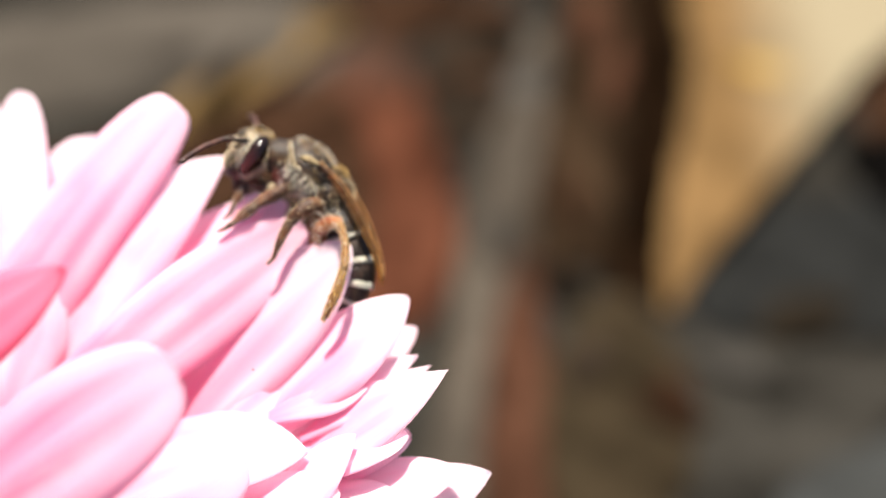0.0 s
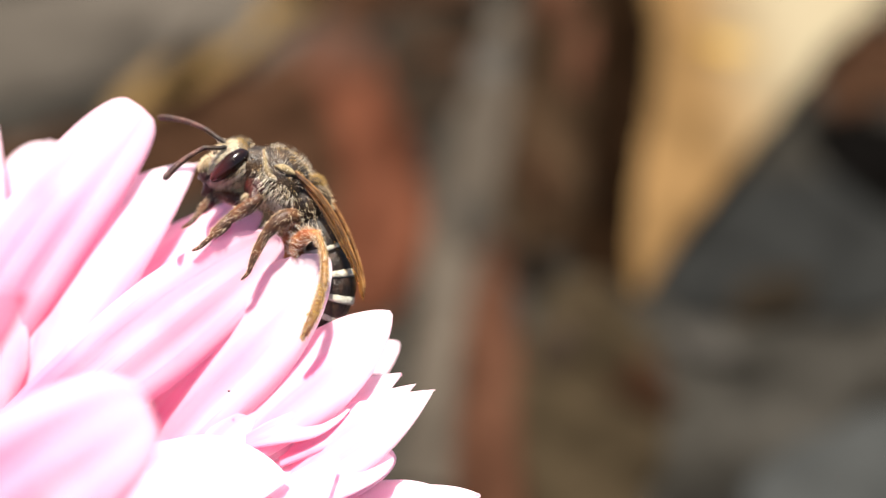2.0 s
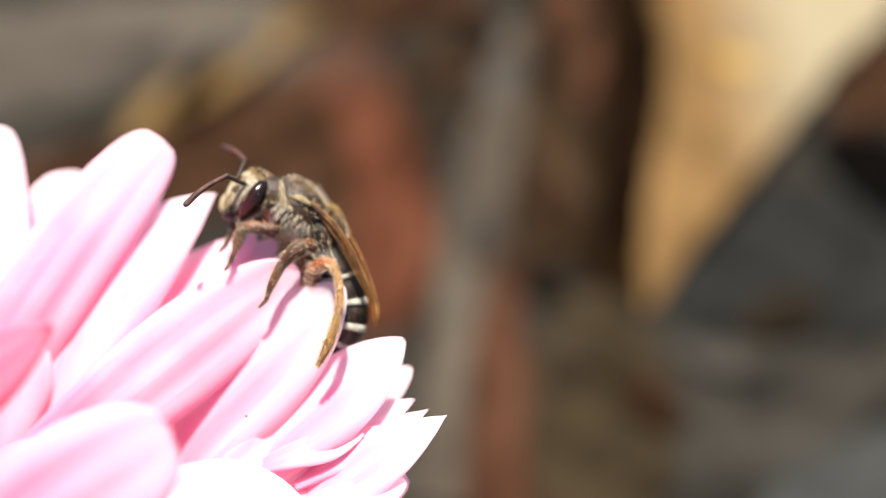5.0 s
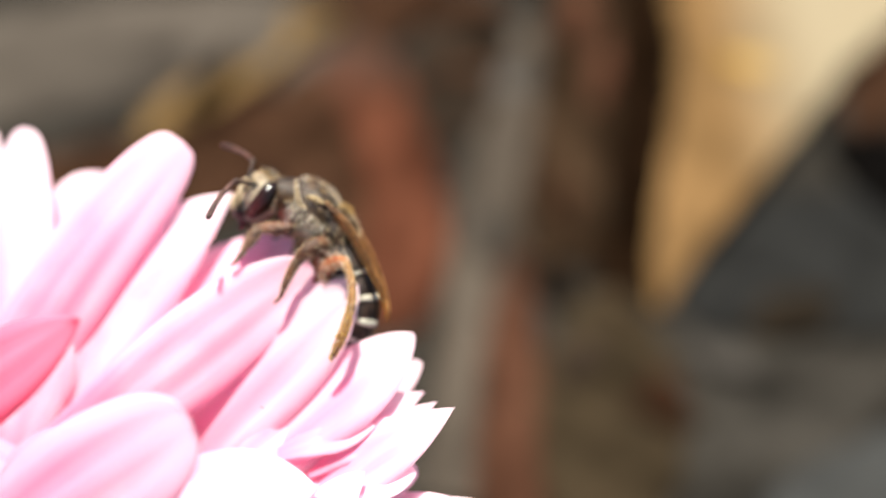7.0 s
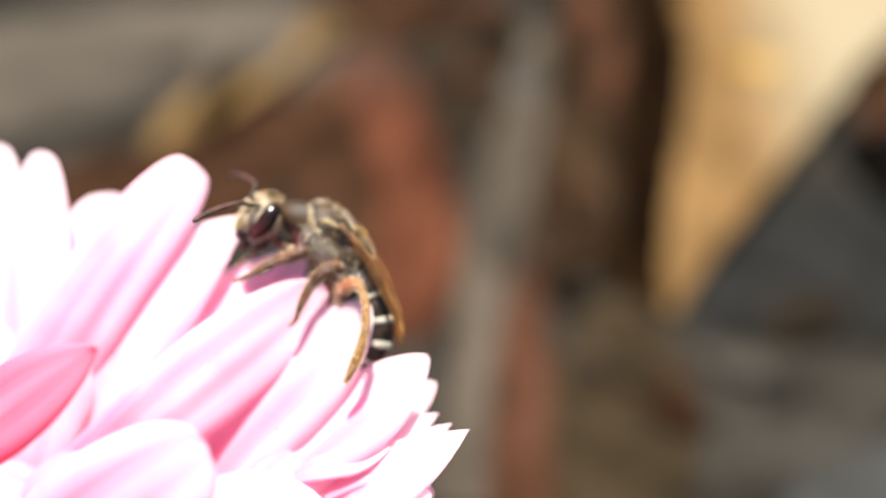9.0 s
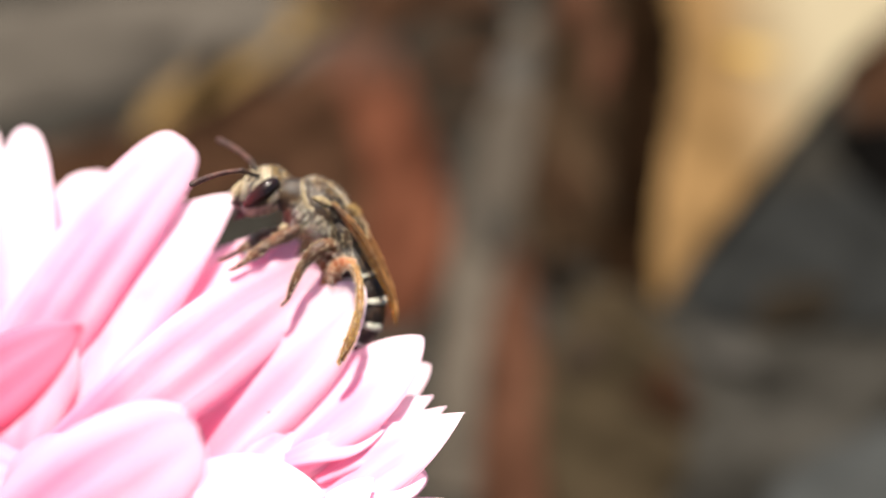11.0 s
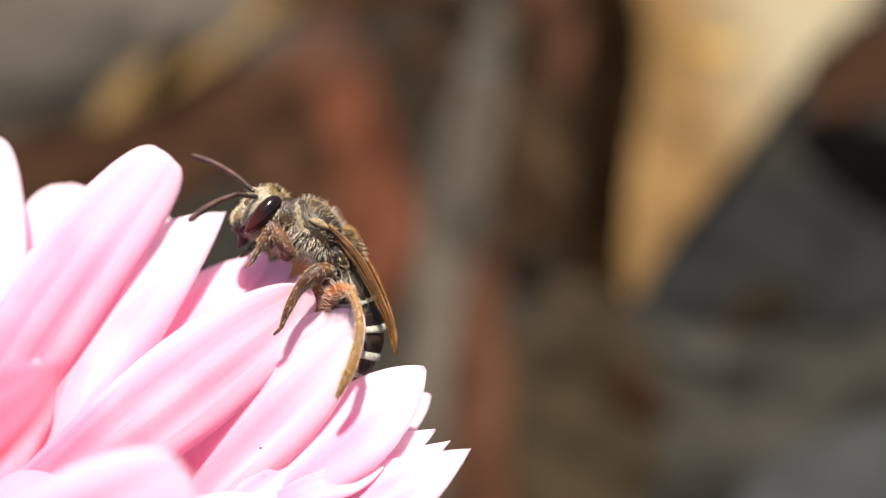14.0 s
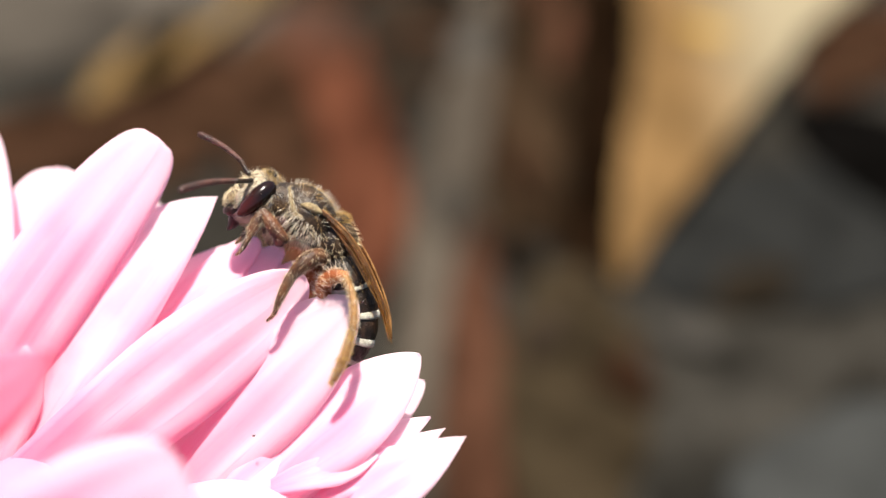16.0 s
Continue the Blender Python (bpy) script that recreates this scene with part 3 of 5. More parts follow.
def petal(base, tip, width, face=(0.05, 0.45, 0.9), bulge=0.10, cup=-0.06, round_tip=0.5, side=0.0, material=None, label="", twist=0.0, grow=0.42, notch=0.0, peak=0.58):
    """One petal from its base to its tip (mm, in the bloom's axes): width, the way its face looks, bulge along that way,
    cupping across, side bow, the bluntness of the tip, and where it starts to taper."""
    b, e = Vector(base) - CENTRE, Vector(tip) - CENTRE
    n0 = Vector(face).normalized()
    along = e - b
    ln = along.length
    t0 = along.normalized()
    n0 = (n0 - t0 * n0.dot(t0)).normalized()
    s0 = t0.cross(n0)
    mid = (b + e) / 2 + n0 * bulge * ln + s0 * side * ln
    rows, cols = 22, 12
    bm = bmesh.new()
    uvl = bm.loops.layers.uv.new("uv")
    tag = {}
    ph = random.uniform(0, 6.28)
    shells = []
    for shell in (0, 1):
        grid = []
        for i in range(rows + 1):
            s = 1 - (1 - i / rows) ** 1.7
            c = b * (1 - s) ** 2 + mid * 2 * s * (1 - s) + e * s * s
            t = ((mid - b) * (1 - s) + (e - mid) * s).normalized()
            n = (n0 - t * n0.dot(t)).normalized()
            q = t.cross(n)
            a = radians(twist) * (s - 0.5)
            n, q = n * math.cos(a) + q * math.sin(a), q * math.cos(a) - n * math.sin(a)
            w = grow + (1 - grow) * min(1.0, s / (peak - 0.03)) ** 0.8
            if s > peak:
                w *= max(0.0, 1 - ((s - peak) / (1 - peak)) ** 2) ** round_tip
            w = max(w, 0.02) * width / 2
            row = []
            for j in range(cols + 1):
                x = 2 * j / cols - 1
                lift = cup * w * (x * x - 0.3) + 0.035 * width * math.cos(x * math.pi * 3.0) * math.sin(math.pi * min(1, s)) * 0.6
                lift += 0.03 * width * math.sin(5 * s + ph + 1.5 * x)
                cut = notch * width * math.exp(-((x) * 3) ** 2) * max(0.0, (s - 0.9) / 0.1)
                v = bm.verts.new((c + q * x * w + n * (lift - shell * 0.09) - t * cut) * MM)
                tag[v] = (j / cols, s)
                row.append(v)
            grid.append(row)
        shells.append(grid)
        for r0, r1 in zip(grid, grid[1:]):
            for j in range(cols):
                q4 = (r0[j], r0[j + 1], r1[j + 1], r1[j])
                bm.faces.new(q4[::-1] if shell == 0 else q4)
    top, low = shells
    for i in range(rows):
        bm.faces.new((top[i][0], top[i + 1][0], low[i + 1][0], low[i][0]))
        bm.faces.new((top[i + 1][-1], top[i][-1], low[i][-1], low[i + 1][-1]))
    for j in range(cols):
        bm.faces.new((top[-1][j], top[-1][j + 1], low[-1][j + 1], low[-1][j]))
    for f in bm.faces:
        for lp in f.loops:
            lp[uvl].uv = tag[lp.vert]
    bmesh.ops.recalc_face_normals(bm, faces=bm.faces[:])
    return part("petal", bm, material or PETAL, flower, label)


# petals that stand up behind
petal((-23.26, -12.22, -3.00), (-24.24, 6.02, -4.50), 3.2)
petal((-20.67, -11.95, -2.00), (-21.52, 5.46, -3.50), 3.2, bulge=0.06, round_tip=0.4)
petal((-20.78, -11.94, -4.00), (-19.90, 1.99, -5.50), 3.6, bulge=0.08)
petal((-20.78, -11.39, -4.00), (-18.34, 3.29, -4.60), 6.2, bulge=0.08, side=0.03, round_tip=0.40)
petal((-19.27, -11.15, -3.00), (-15.50, 1.80, -4.20), 3.4, bulge=0.06)
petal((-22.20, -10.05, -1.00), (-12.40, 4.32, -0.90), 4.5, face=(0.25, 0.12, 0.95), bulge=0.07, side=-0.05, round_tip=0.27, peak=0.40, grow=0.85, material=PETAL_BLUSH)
petal((-17.94, -11.15, -3.00), (-13.63, -0.25, -4.20), 3.2, face=(0.25, 0.5, 0.8), bulge=0.06)
petal((-19.98, -11.59, -1.40), (-9.85, 1.72, -1.00), 5.7, face=(0.05, 0.45, 0.88), bulge=0.085, side=-0.15, grow=0.8, round_tip=0.85, peak=0.48)
petal((-16.60, -8.70, -1.90), (-7.75, -0.70, -1.45), 4.0, face=(0.1, 0.42, 0.9), bulge=0.08, side=-0.09, round_tip=0.6)
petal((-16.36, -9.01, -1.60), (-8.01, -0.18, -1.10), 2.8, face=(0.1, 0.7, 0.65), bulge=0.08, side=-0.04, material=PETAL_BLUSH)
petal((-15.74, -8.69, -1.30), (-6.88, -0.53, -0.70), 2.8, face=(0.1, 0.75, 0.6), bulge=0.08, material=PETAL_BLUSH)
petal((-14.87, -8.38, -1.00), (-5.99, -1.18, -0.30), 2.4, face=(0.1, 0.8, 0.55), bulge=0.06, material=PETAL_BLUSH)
petal((-18.64, -11.82, -1.50), (-13.84, 0.54, -1.80), 4.2, face=(0.2, 0.35, 0.9), bulge=0.05)
petal((-18.31, -12.11, -2.60), (-12.94, -2.65, -3.20), 4.4, face=(0.2, 0.45, 0.85), bulge=0.05)
petal((-19.96, -11.69, -1.00), (-17.13, 0.03, -1.60), 4.2, face=(0.1, 0.35, 0.9), bulge=0.05)
petal((-20.74, -11.55, -0.50), (-19.11, -4.03, -0.80), 4.4, face=(0.1, 0.4, 0.9), bulge=0.06)
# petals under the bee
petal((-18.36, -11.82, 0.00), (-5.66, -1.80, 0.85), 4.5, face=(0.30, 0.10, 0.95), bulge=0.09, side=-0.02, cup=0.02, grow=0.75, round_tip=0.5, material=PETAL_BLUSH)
petal((-15.70, -12.85, -1.60), (-5.92, -4.06, -0.80), 4.0, face=(-0.2, 0.45, 0.9), bulge=0.04, grow=0.8)
petal((-13.85, -13.05, -1.40), (-3.48, -2.68, 1.65), 5.0, face=(0.03, 0.43, 0.89), bulge=0.05, side=0.0, cup=-0.08, grow=0.72, round_tip=0.66)
petal((-7.33, -10.55, -1.60), (-3.50, -5.51, -1.50), 1.8, bulge=0.06)
petal((-9.79, -12.34, 1.10), (-2.27, -6.99, 1.20), 3.6, bulge=0.06)
petal((-8.87, -11.91, 0.80), (-0.78, -5.05, 1.40), 3.9, face=(0.1, 0.6, 0.8), bulge=0.10, round_tip=0.8, side=0.04)
petal((-7.77, -11.99, -1.20), (-0.61, -6.54, -1.00), 2.6, bulge=0.08, round_tip=0.7)
petal((-8.70, -13.01, 0.50), (-0.34, -7.70, 1.40), 2.2, face=(0.1, 0.6, 0.8), bulge=0.10, round_tip=1.0)
petal((-6.48, -12.49, 0.60), (0.29, -8.10, 1.80), 1.6, bulge=0.06, round_tip=1.1)
petal((-6.44, -13.87, 1.60), (1.11, -8.19, 3.00), 2.5, face=(0.1, 0.6, 0.8), bulge=0.10, round_tip=1.0)
petal((-8.93, -13.71, 0.60), (-1.06, -10.62, 1.20), 3.4, bulge=0.06)
# slender inner petals
petal((-6.00, -10.19, 1.50), (-1.79, -7.49, 2.00), 1.5, face=(0.15, 0.55, 0.8), bulge=0.08, round_tip=0.9)
petal((-7.04, -10.54, 1.80), (-2.50, -9.09, 2.30), 1.6, face=(0.15, 0.55, 0.8), bulge=0.08, round_tip=0.9)
petal((-5.60, -11.32, 1.80), (-1.15, -8.83, 2.20), 1.6, face=(0.15, 0.55, 0.8), bulge=0.08, round_tip=1.0)
# lower petals
petal((-8.52, -13.70, 1.40), (-0.58, -11.08, 3.00), 2.8, face=(0.0, 0.7, 0.7), bulge=0.10, round_tip=0.6)
petal((-8.93, -14.69, 0.60), (-0.61, -11.19, 1.60), 2.6, face=(0.0, 0.6, 0.8), bulge=0.08)
petal((-6.97, -15.68, 0.60), (1.64, -12.56, 3.00), 3.0, face=(0.1, 0.6, 0.8), bulge=0.10, round_tip=0.7)
petal((-5.61, -17.01, -0.30), (2.98, -12.77, 2.00), 3.2, face=(0.1, 0.55, 0.85), bulge=0.06, round_tip=0.9)
petal((-15.22, -12.46, 1.50), (-4.91, -11.76, 3.40), 4.2, face=(0.1, 0.6, 0.8), bulge=0.08, round_tip=0.9)
petal((-8.06, -17.32, 2.50), (-2.86, -10.93, 3.60), 2.8, face=(-0.6, 0.3, 0.75), bulge=0.08, round_tip=0.8)
petal((-10.64, -16.85, 2.50), (-1.13, -13.72, 3.00), 3.4, face=(0.0, 0.7, 0.7), bulge=0.10)
petal((-9.82, -18.44, 1.00), (0.75, -14.00, 1.50), 3.4, face=(0.0, 0.7, 0.7), bulge=0.10)
petal((-12.51, -16.85, 2.50), (-3.43, -13.31, 4.00), 3.6, face=(0.0, 0.6, 0.8), bulge=0.10)
# petals that reach out towards the viewer
petal((-23.19, -10.59, 7.00), (-12.90, -3.97, 10.00), 3.6, face=(0.1, 0.3, 0.9), bulge=0.06, material=PETAL_BACK, round_tip=0.8, label="rose-pink petal seen from its back")
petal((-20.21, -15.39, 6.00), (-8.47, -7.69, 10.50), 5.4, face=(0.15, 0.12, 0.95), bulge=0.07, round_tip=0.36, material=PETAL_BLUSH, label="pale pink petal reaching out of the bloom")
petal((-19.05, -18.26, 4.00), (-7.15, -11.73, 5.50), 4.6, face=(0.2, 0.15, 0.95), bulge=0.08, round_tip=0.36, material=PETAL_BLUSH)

# the rest of the bloom, round its core
AXIS = Vector((-0.35, 0.62, 0.70)).normalized()
SIDE = AXIS.cross(Vector((0, 0, 1))).normalized()
TOP = SIDE.cross(AXIS)


RING = random.Random(7)


def ring_petals(count, reach, rise, width, start, stop, jitter):
    for k in range(count):
        a = radians(start + (stop - start) * (k + 0.5) / count + RING.uniform(-jitter, jitter))
        out = SIDE * math.cos(a) + TOP * math.sin(a)
        r = reach * RING.uniform(0.9, 1.08)
        tip = CENTRE + out * r + AXIS * (rise * r + RING.uniform(-0.8, 0.8))
        petal(CENTRE + out * 1.6 + AXIS * (0.5 + rise), tip, width * RING.uniform(0.85, 1.15), face=tuple(AXIS - out * 0.35), bulge=0.10, round_tip=RING.uniform(0.42, 0.7))


ring_petals(13, 17.0, 0.10, 3.4, 95, 312, 5)
ring_petals(12, 15.0, 0.32, 3.2, 90, 300, 6)
ring_petals(7, 11.0, 0.60, 2.8, 130, 275, 6)

bm = bmesh.new()
ball(bm, (0, 0, 0), (2.6, 2.6, 2.6), 20, 12)
part("flower_core", bm, PETAL, flower, "dense pink heart of the bloom")
DROP = (BLOOM @ (CENTRE * MM)).z / MM
DOWN = BLOOM.to_3x3().inverted() @ Vector((0, 0, -1))
bm = bmesh.new()
sweep(bm, [(*(DOWN * s * DROP + Vector((0.8 * math.sin(3 * s), 0, 0))), 1.9 - 0.3 * s) for s in (0.0, 0.3, 0.6, 1.0)], 12, 6)
part("stem", bm, STEM, flower, "slender green flower stem")
for k in range(10):
    a = 2 * math.pi * k / 10
    out = SIDE * math.cos(a) + TOP * math.sin(a)
    bm = bmesh.new()
    sweep(bm, [(*(-AXIS * 2.4), 0.5), (*(out * 2.4 - AXIS * 1.6), 0.9), (*(out * 4.2 + AXIS * 0.2), 0.1)], 8, 5, 0.35, tuple(AXIS))
    part("bract", bm, STEM, flower, "small green bract")

# ---- the bee ----
bee = tagged(new("bee"), "small dark furry bee with pale-banded abdomen clinging to a pink petal", "bee")
THORAX = Vector((-5.30, 0.71, 0.60))
BEE_POSE = BLOOM @ Matrix.Translation(THORAX * MM)
bee.matrix_basis = BEE_POSE

AXLE = Matrix.Rotation(radians(-50), 3, "Z")


def hump(d):
    return Vector((1 + 0.05 * d.x, 1 + 0.10 * max(0, -d.x), 1 - 0.08 * abs(d.x)))


bm = bmesh.new()
ball(bm, (-0.24, 0.10, 0), (1.58, 1.10, 1.30), 26, 18, hump, AXLE)
thorax = part("thorax", bm, CUTICLE, bee, "dark thorax under pale fur")
part("fur", fur(thorax, 950, 0.19, (0.6, -0.55, 0.1), 0.9, 0.0048, 2, keep=lambda c, n: n.dot(Vector((0.35, 0.85, 0.25))) > 0.0 and noise.noise(c * 2.6) > 0.02), HAIR_PALE, thorax, "golden buff hair in patches", kind="stuff")
part("guard_hair", fur(thorax, 420, 0.34, (0.3, 0.2, 0.1), 0.3, 0.0050, 64, keep=lambda c, n: n.dot(Vector((0.5, 0.8, 0.0))) > 0.15), HAIR_SILVER, thorax, "fine pale upright hair", kind="stuff")
part("flank_fur", fur(thorax, 380, 0.32, (0.35, -0.8, 0.1), 1.0, 0.0052, 61, keep=lambda c, n: n.dot(Vector((0.35, 0.85, 0.25))) <= 0.1 and noise.noise(c * 2.2 + Vector((5, 0, 0))) > -0.05), HAIR_WHITE, thorax, "tufts of whitish flank hair", kind="stuff")
part("breast_fur", fur(thorax, 800, 0.50, (-0.3, -0.9, 0.2), 0.8, 0.0060, 3, keep=lambda c, n: n.dot(Vector((-0.5, -0.8, 0.2))) > 0.3), HAIR_SILVER, thorax, "whitish breast hair", kind="stuff")
bm = bmesh.new()
ball(bm, (0.93, -0.98, 0.00), (0.95, 0.95, 1.05), 18, 12)
propodeum = part("propodeum", bm, CUTICLE, bee)
part("fur", fur(propodeum, 700, 0.28, (0.5, -0.8, 0), 0.6, 0.005, 4), HAIR_WHITE, propodeum, "whitish hair", kind="stuff")
bm = bmesh.new()
sweep(bm, [(-0.95, 1.32, 0.90, 0.05), (-0.85, 0.78, 1.17, 0.10), (-0.70, 0.20, 1.26, 0.12), (-0.42, 0.02, 1.27, 0.10)], 10, 5, 0.7)
collar = part("collar_lobe", bm, CREAM, bee, "cream pronotal lobe")
part("fur", fur(collar, 420, 0.16, (0.5, -0.5, 0.2), 0.8, 0.0045, 62), HAIR_SILVER, collar, "cream hair", kind="stuff")
bm = bmesh.new()
sweep(bm, [(-0.42, 0.56, 1.20, 0.05), (-0.10, 0.50, 1.28, 0.15), (0.18, 0.36, 1.26, 0.16), (0.42, 0.22, 1.20, 0.07)], 12, 5, 0.6)
part("wing_scale", bm, CREAM, bee, "pale amber tegula")
bm = bmesh.new()
ball(bm, (1.07, -0.10, -0.10), (0.40, 0.32, 0.70), 14, 10)
hump_part = part("scutellum", bm, CUTICLE, bee)
part("fur", fur(hump_part, 650, 0.26, (0.6, -0.3, 0), 0.5, 0.005, 5), HAIR_PALE, hump_part, "pale hair", kind="stuff")
bm = bmesh.new()
sweep(bm, [(-1.95, 0.86, 0.00, 0.80), (-0.93, 0.52, 0.00, 1.00)], 16, 4)
neck = part("neck", bm, CUTICLE, bee)
part("fur", fur(neck, 150, 0.20, (0.4, -0.6, 0), 0.8, 0.005, 41), HAIR_PALE, neck, "pale hair", kind="stuff")
bm = bmesh.new()
ball(bm, (-1.21, -0.30, 0.10), (0.80, 0.72, 0.85), 18, 12)
breast = part("forebreast", bm, MOUTH, bee)
part("fur", fur(breast, 620, 0.46, (-0.4, -0.8, 0.1), 0.5, 0.0055, 42, keep=lambda c, n: c.y < -0.45), HAIR_WHITE, breast, "whitish hair", kind="stuff")

for k, (a, b) in enumerate((((-1.38, -0.40, 0.60, 0.34), (-1.38, -0.98, 0.90, 0.26)), ((-1.73, -0.44, -0.40, 0.32), (-1.92, -0.93, -0.30, 0.24)))):
    bm = bmesh.new()
    sweep(bm, [a, b], 12, 4)
    part("foreleg_hip", bm, MOUTH, bee, "dark red-brown foreleg hip")

# head: face towards -x, crown towards +y, cheeks towards z
head = None


def skull(d):
    low = max(0.0, -d.y)
    return Vector((1 - 0.18 * low + 0.12 * max(0, -d.x), 1 + 0.06 * low, 1 - 0.42 * low ** 1.5))


bm = bmesh.new()
ball(bm, (0.14, -0.14, 0), (0.88, 1.20, 1.20), 26, 20, skull)
head = part("head", bm, FACE, bee, "dark head with pale facial hair")
for z in (1, -1):
    bm = bmesh.new()
    ball(bm, (-0.02, -0.14, 0.90 * z), (0.43, 1.05, 0.50), 24, 18, lambda d: Vector((1 + 0.20 * d.y, 1, 1)), Matrix.Rotation(radians(-10 * z), 3, "X") @ Matrix.Rotation(radians(-3), 3, "Z"))
    part("compound_eye", bm, EYE, head, "glossy black almond-shaped compound eye")
    bm = bmesh.new()
    sweep(bm, [(-0.20, -1.15, 0.32 * z, 0.26), (-0.28, -1.36, 0.20 * z, 0.24), (-0.34, -1.50, 0.04 * z, 0.16)], 10, 5)
    part("mandible", bm, MOUTH, head, "dark red mandible")
bm = bmesh.new()
sweep(bm, [(0.05, -1.25, 0, 0.34), (0.25, -1.65, 0, 0.24), (0.30, -1.95, 0, 0.10)], 10, 5)
part("tongue_sheath", bm, MOUTH, head, "reddish folded tongue")
bm = bmesh.new()
ball(bm, (-0.55, -0.85, 0), (0.28, 0.50, 0.55), 16, 10)
shield = part("face_shield", bm, FACE, head)
part("shield_fur", fur(shield, 900, 0.17, (-0.3, -0.6, 0), 0.5, 0.0045, 63), HAIR_WHITE, shield, "cream facial hair", kind="stuff")
for x, y, z in ((-0.28, 1.00, 0.0), (-0.10, 1.06, 0.24), (-0.10, 1.06, -0.24)):
    bm = bmesh.new()
    ball(bm, (x, y, z), (0.11, 0.10, 0.11), 10, 8)
    part("ocellus", bm, EYE, head, "tiny glossy simple eye")


def round_eye(c, low, high):
    """How a spot on the head lies to the eyes' rims: between low and high times their size."""
    e = ((c.x + 0.02) / 0.45) ** 2 + ((c.y + 0.14) / 1.06) ** 2
    return low < e < high and abs(c.z) > 0.25


part("orbit_fur", fur(head, 3200, 0.22, (0.05, -0.9, 0.1), 1.3, 0.0068, 43, keep=lambda c, n: round_eye(c, 0.80, 2.1) and c.y < 0.75, wild=0.15), HAIR_SILVER, head, "dense cream hair round the eyes", kind="stuff")
part("face_fur", fur(head, 1500, 0.20, (-0.4, -0.6, 0), 0.9, 0.0050, 6, keep=lambda c, n: c.x < -0.25 and c.y < 0.8 and noise.noise(c * 3.0) > -0.2), HAIR_WHITE, head, "short pale buff facial hair", kind="stuff")
part("crown_fur", fur(head, 260, 0.26, (-0.2, 0.2, 0), 0.5, 0.0050, 45, keep=lambda c, n: c.y > 0.75), HAIR_PALE, head, "golden brown crown hair", kind="stuff")
part("brow_hair", fur(head, 260, 0.34, (-0.3, 0.2, 0), 0.25, 0.0042, 65, keep=lambda c, n: n.y > 0.2 or n.x < -0.6), HAIR_SILVER, head, "fine pale upright hair", kind="stuff")
part("cheek_fur", fur(head, 1100, 0.34, (0.2, -0.9, 0.2), 1.0, 0.0052, 7, keep=lambda c, n: c.x > 0.25 and c.y < 0.8), HAIR_WHITE, head, "whitish cheek hair", kind="stuff")


def antenna(which):
    bm = bmesh.new()
    sweep(bm, [(0, 0, 0, 0.11), (0.3, 0.02, 0, 0.10), (0.95, 0, 0, 0.115)], 10, 5)
    scape = part("antenna_scape", bm, TERGITE, head, "thin black antenna base segment")
    bm = bmesh.new()
    pts = []
    for k in range(23):
        s = k / 22
        pts.append((2.45 * s, -0.12 * math.sin(math.pi * s) * which, 0, (0.105 + 0.045 * s) * (1.0 if k % 2 else 0.90)))
    sweep(bm, pts, 10, 2)
    whip = part("antenna_flagellum", bm, ANTENNA, head, "thin jointed dark brown antenna tip")
    return scape, whip


far_scape, far_flagellum = antenna(1)
near_scape, near_flagellum = antenna(1)

# wings folded along the back


def wing(front, rear, label, far=0.0):
    """A folded wing between its front edge and its rear edge (mm), with veins, a thick front edge and a frayed tip; far lays it on the other side."""
    lead, trail = spline(front, 5), spline(rear, 5)
    rows, cols = len(lead) - 1, 8

    def spot(i, x):
        a, b = Vector(lead[i]), Vector(trail[i])
        p = a.lerp(b, x) + Vector((0.03, 0.02, 0.05 * math.sin(math.pi * x) + 0.025 * math.sin(9 * x + 0.35 * i)))
        if i == rows:
            p += (Vector(lead[-1]) - Vector(lead[-2])) * (0.4 * math.sin(7 * x + 0.5))
        return Vector((p.x, p.y, far - p.z if far else p.z))

    bm = bmesh.new()
    for k in (0, 1):
        g = [[bm.verts.new((spot(i, j / cols) - Vector((0, 0, 0.015 * k))) * MM) for j in range(cols + 1)] for i in range(rows + 1)]
        for r0, r1 in zip(g, g[1:]):
            for j in range(cols):
                f = (r0[j], r0[j + 1], r1[j + 1], r1[j])
                bm.faces.new(f if k else f[::-1])
    ob = part("wing", bm, WING, bee, label)
    for x0, x1, end, r in ((0.0, 0.02, 0.97, 0.040), (0.25, 0.20, 0.80, 0.020), (0.50, 0.48, 0.85, 0.018), (0.75, 0.80, 0.70, 0.016)):
        bm = bmesh.new()
        n = int(rows * end)
        sweep(bm, [(*spot(i, x0 + (x1 - x0) * i / rows), r) for i in range(0, n + 1, 3)], 6, 2)
        part("wing_vein", bm, GOLDLEG if r > 0.03 else LEG, ob, "thin brown vein")
    for at in (0.45, 0.62, 0.76):
        bm = bmesh.new()
        i = int(rows * at)
        sweep(bm, [(*spot(i, 0.05), 0.014), (*spot(min(rows, i + 1), 0.45), 0.014), (*spot(i, 0.78), 0.012)], 6, 3)
        part("cross_vein", bm, LEG, ob, "thin brown cross vein")
    return ob


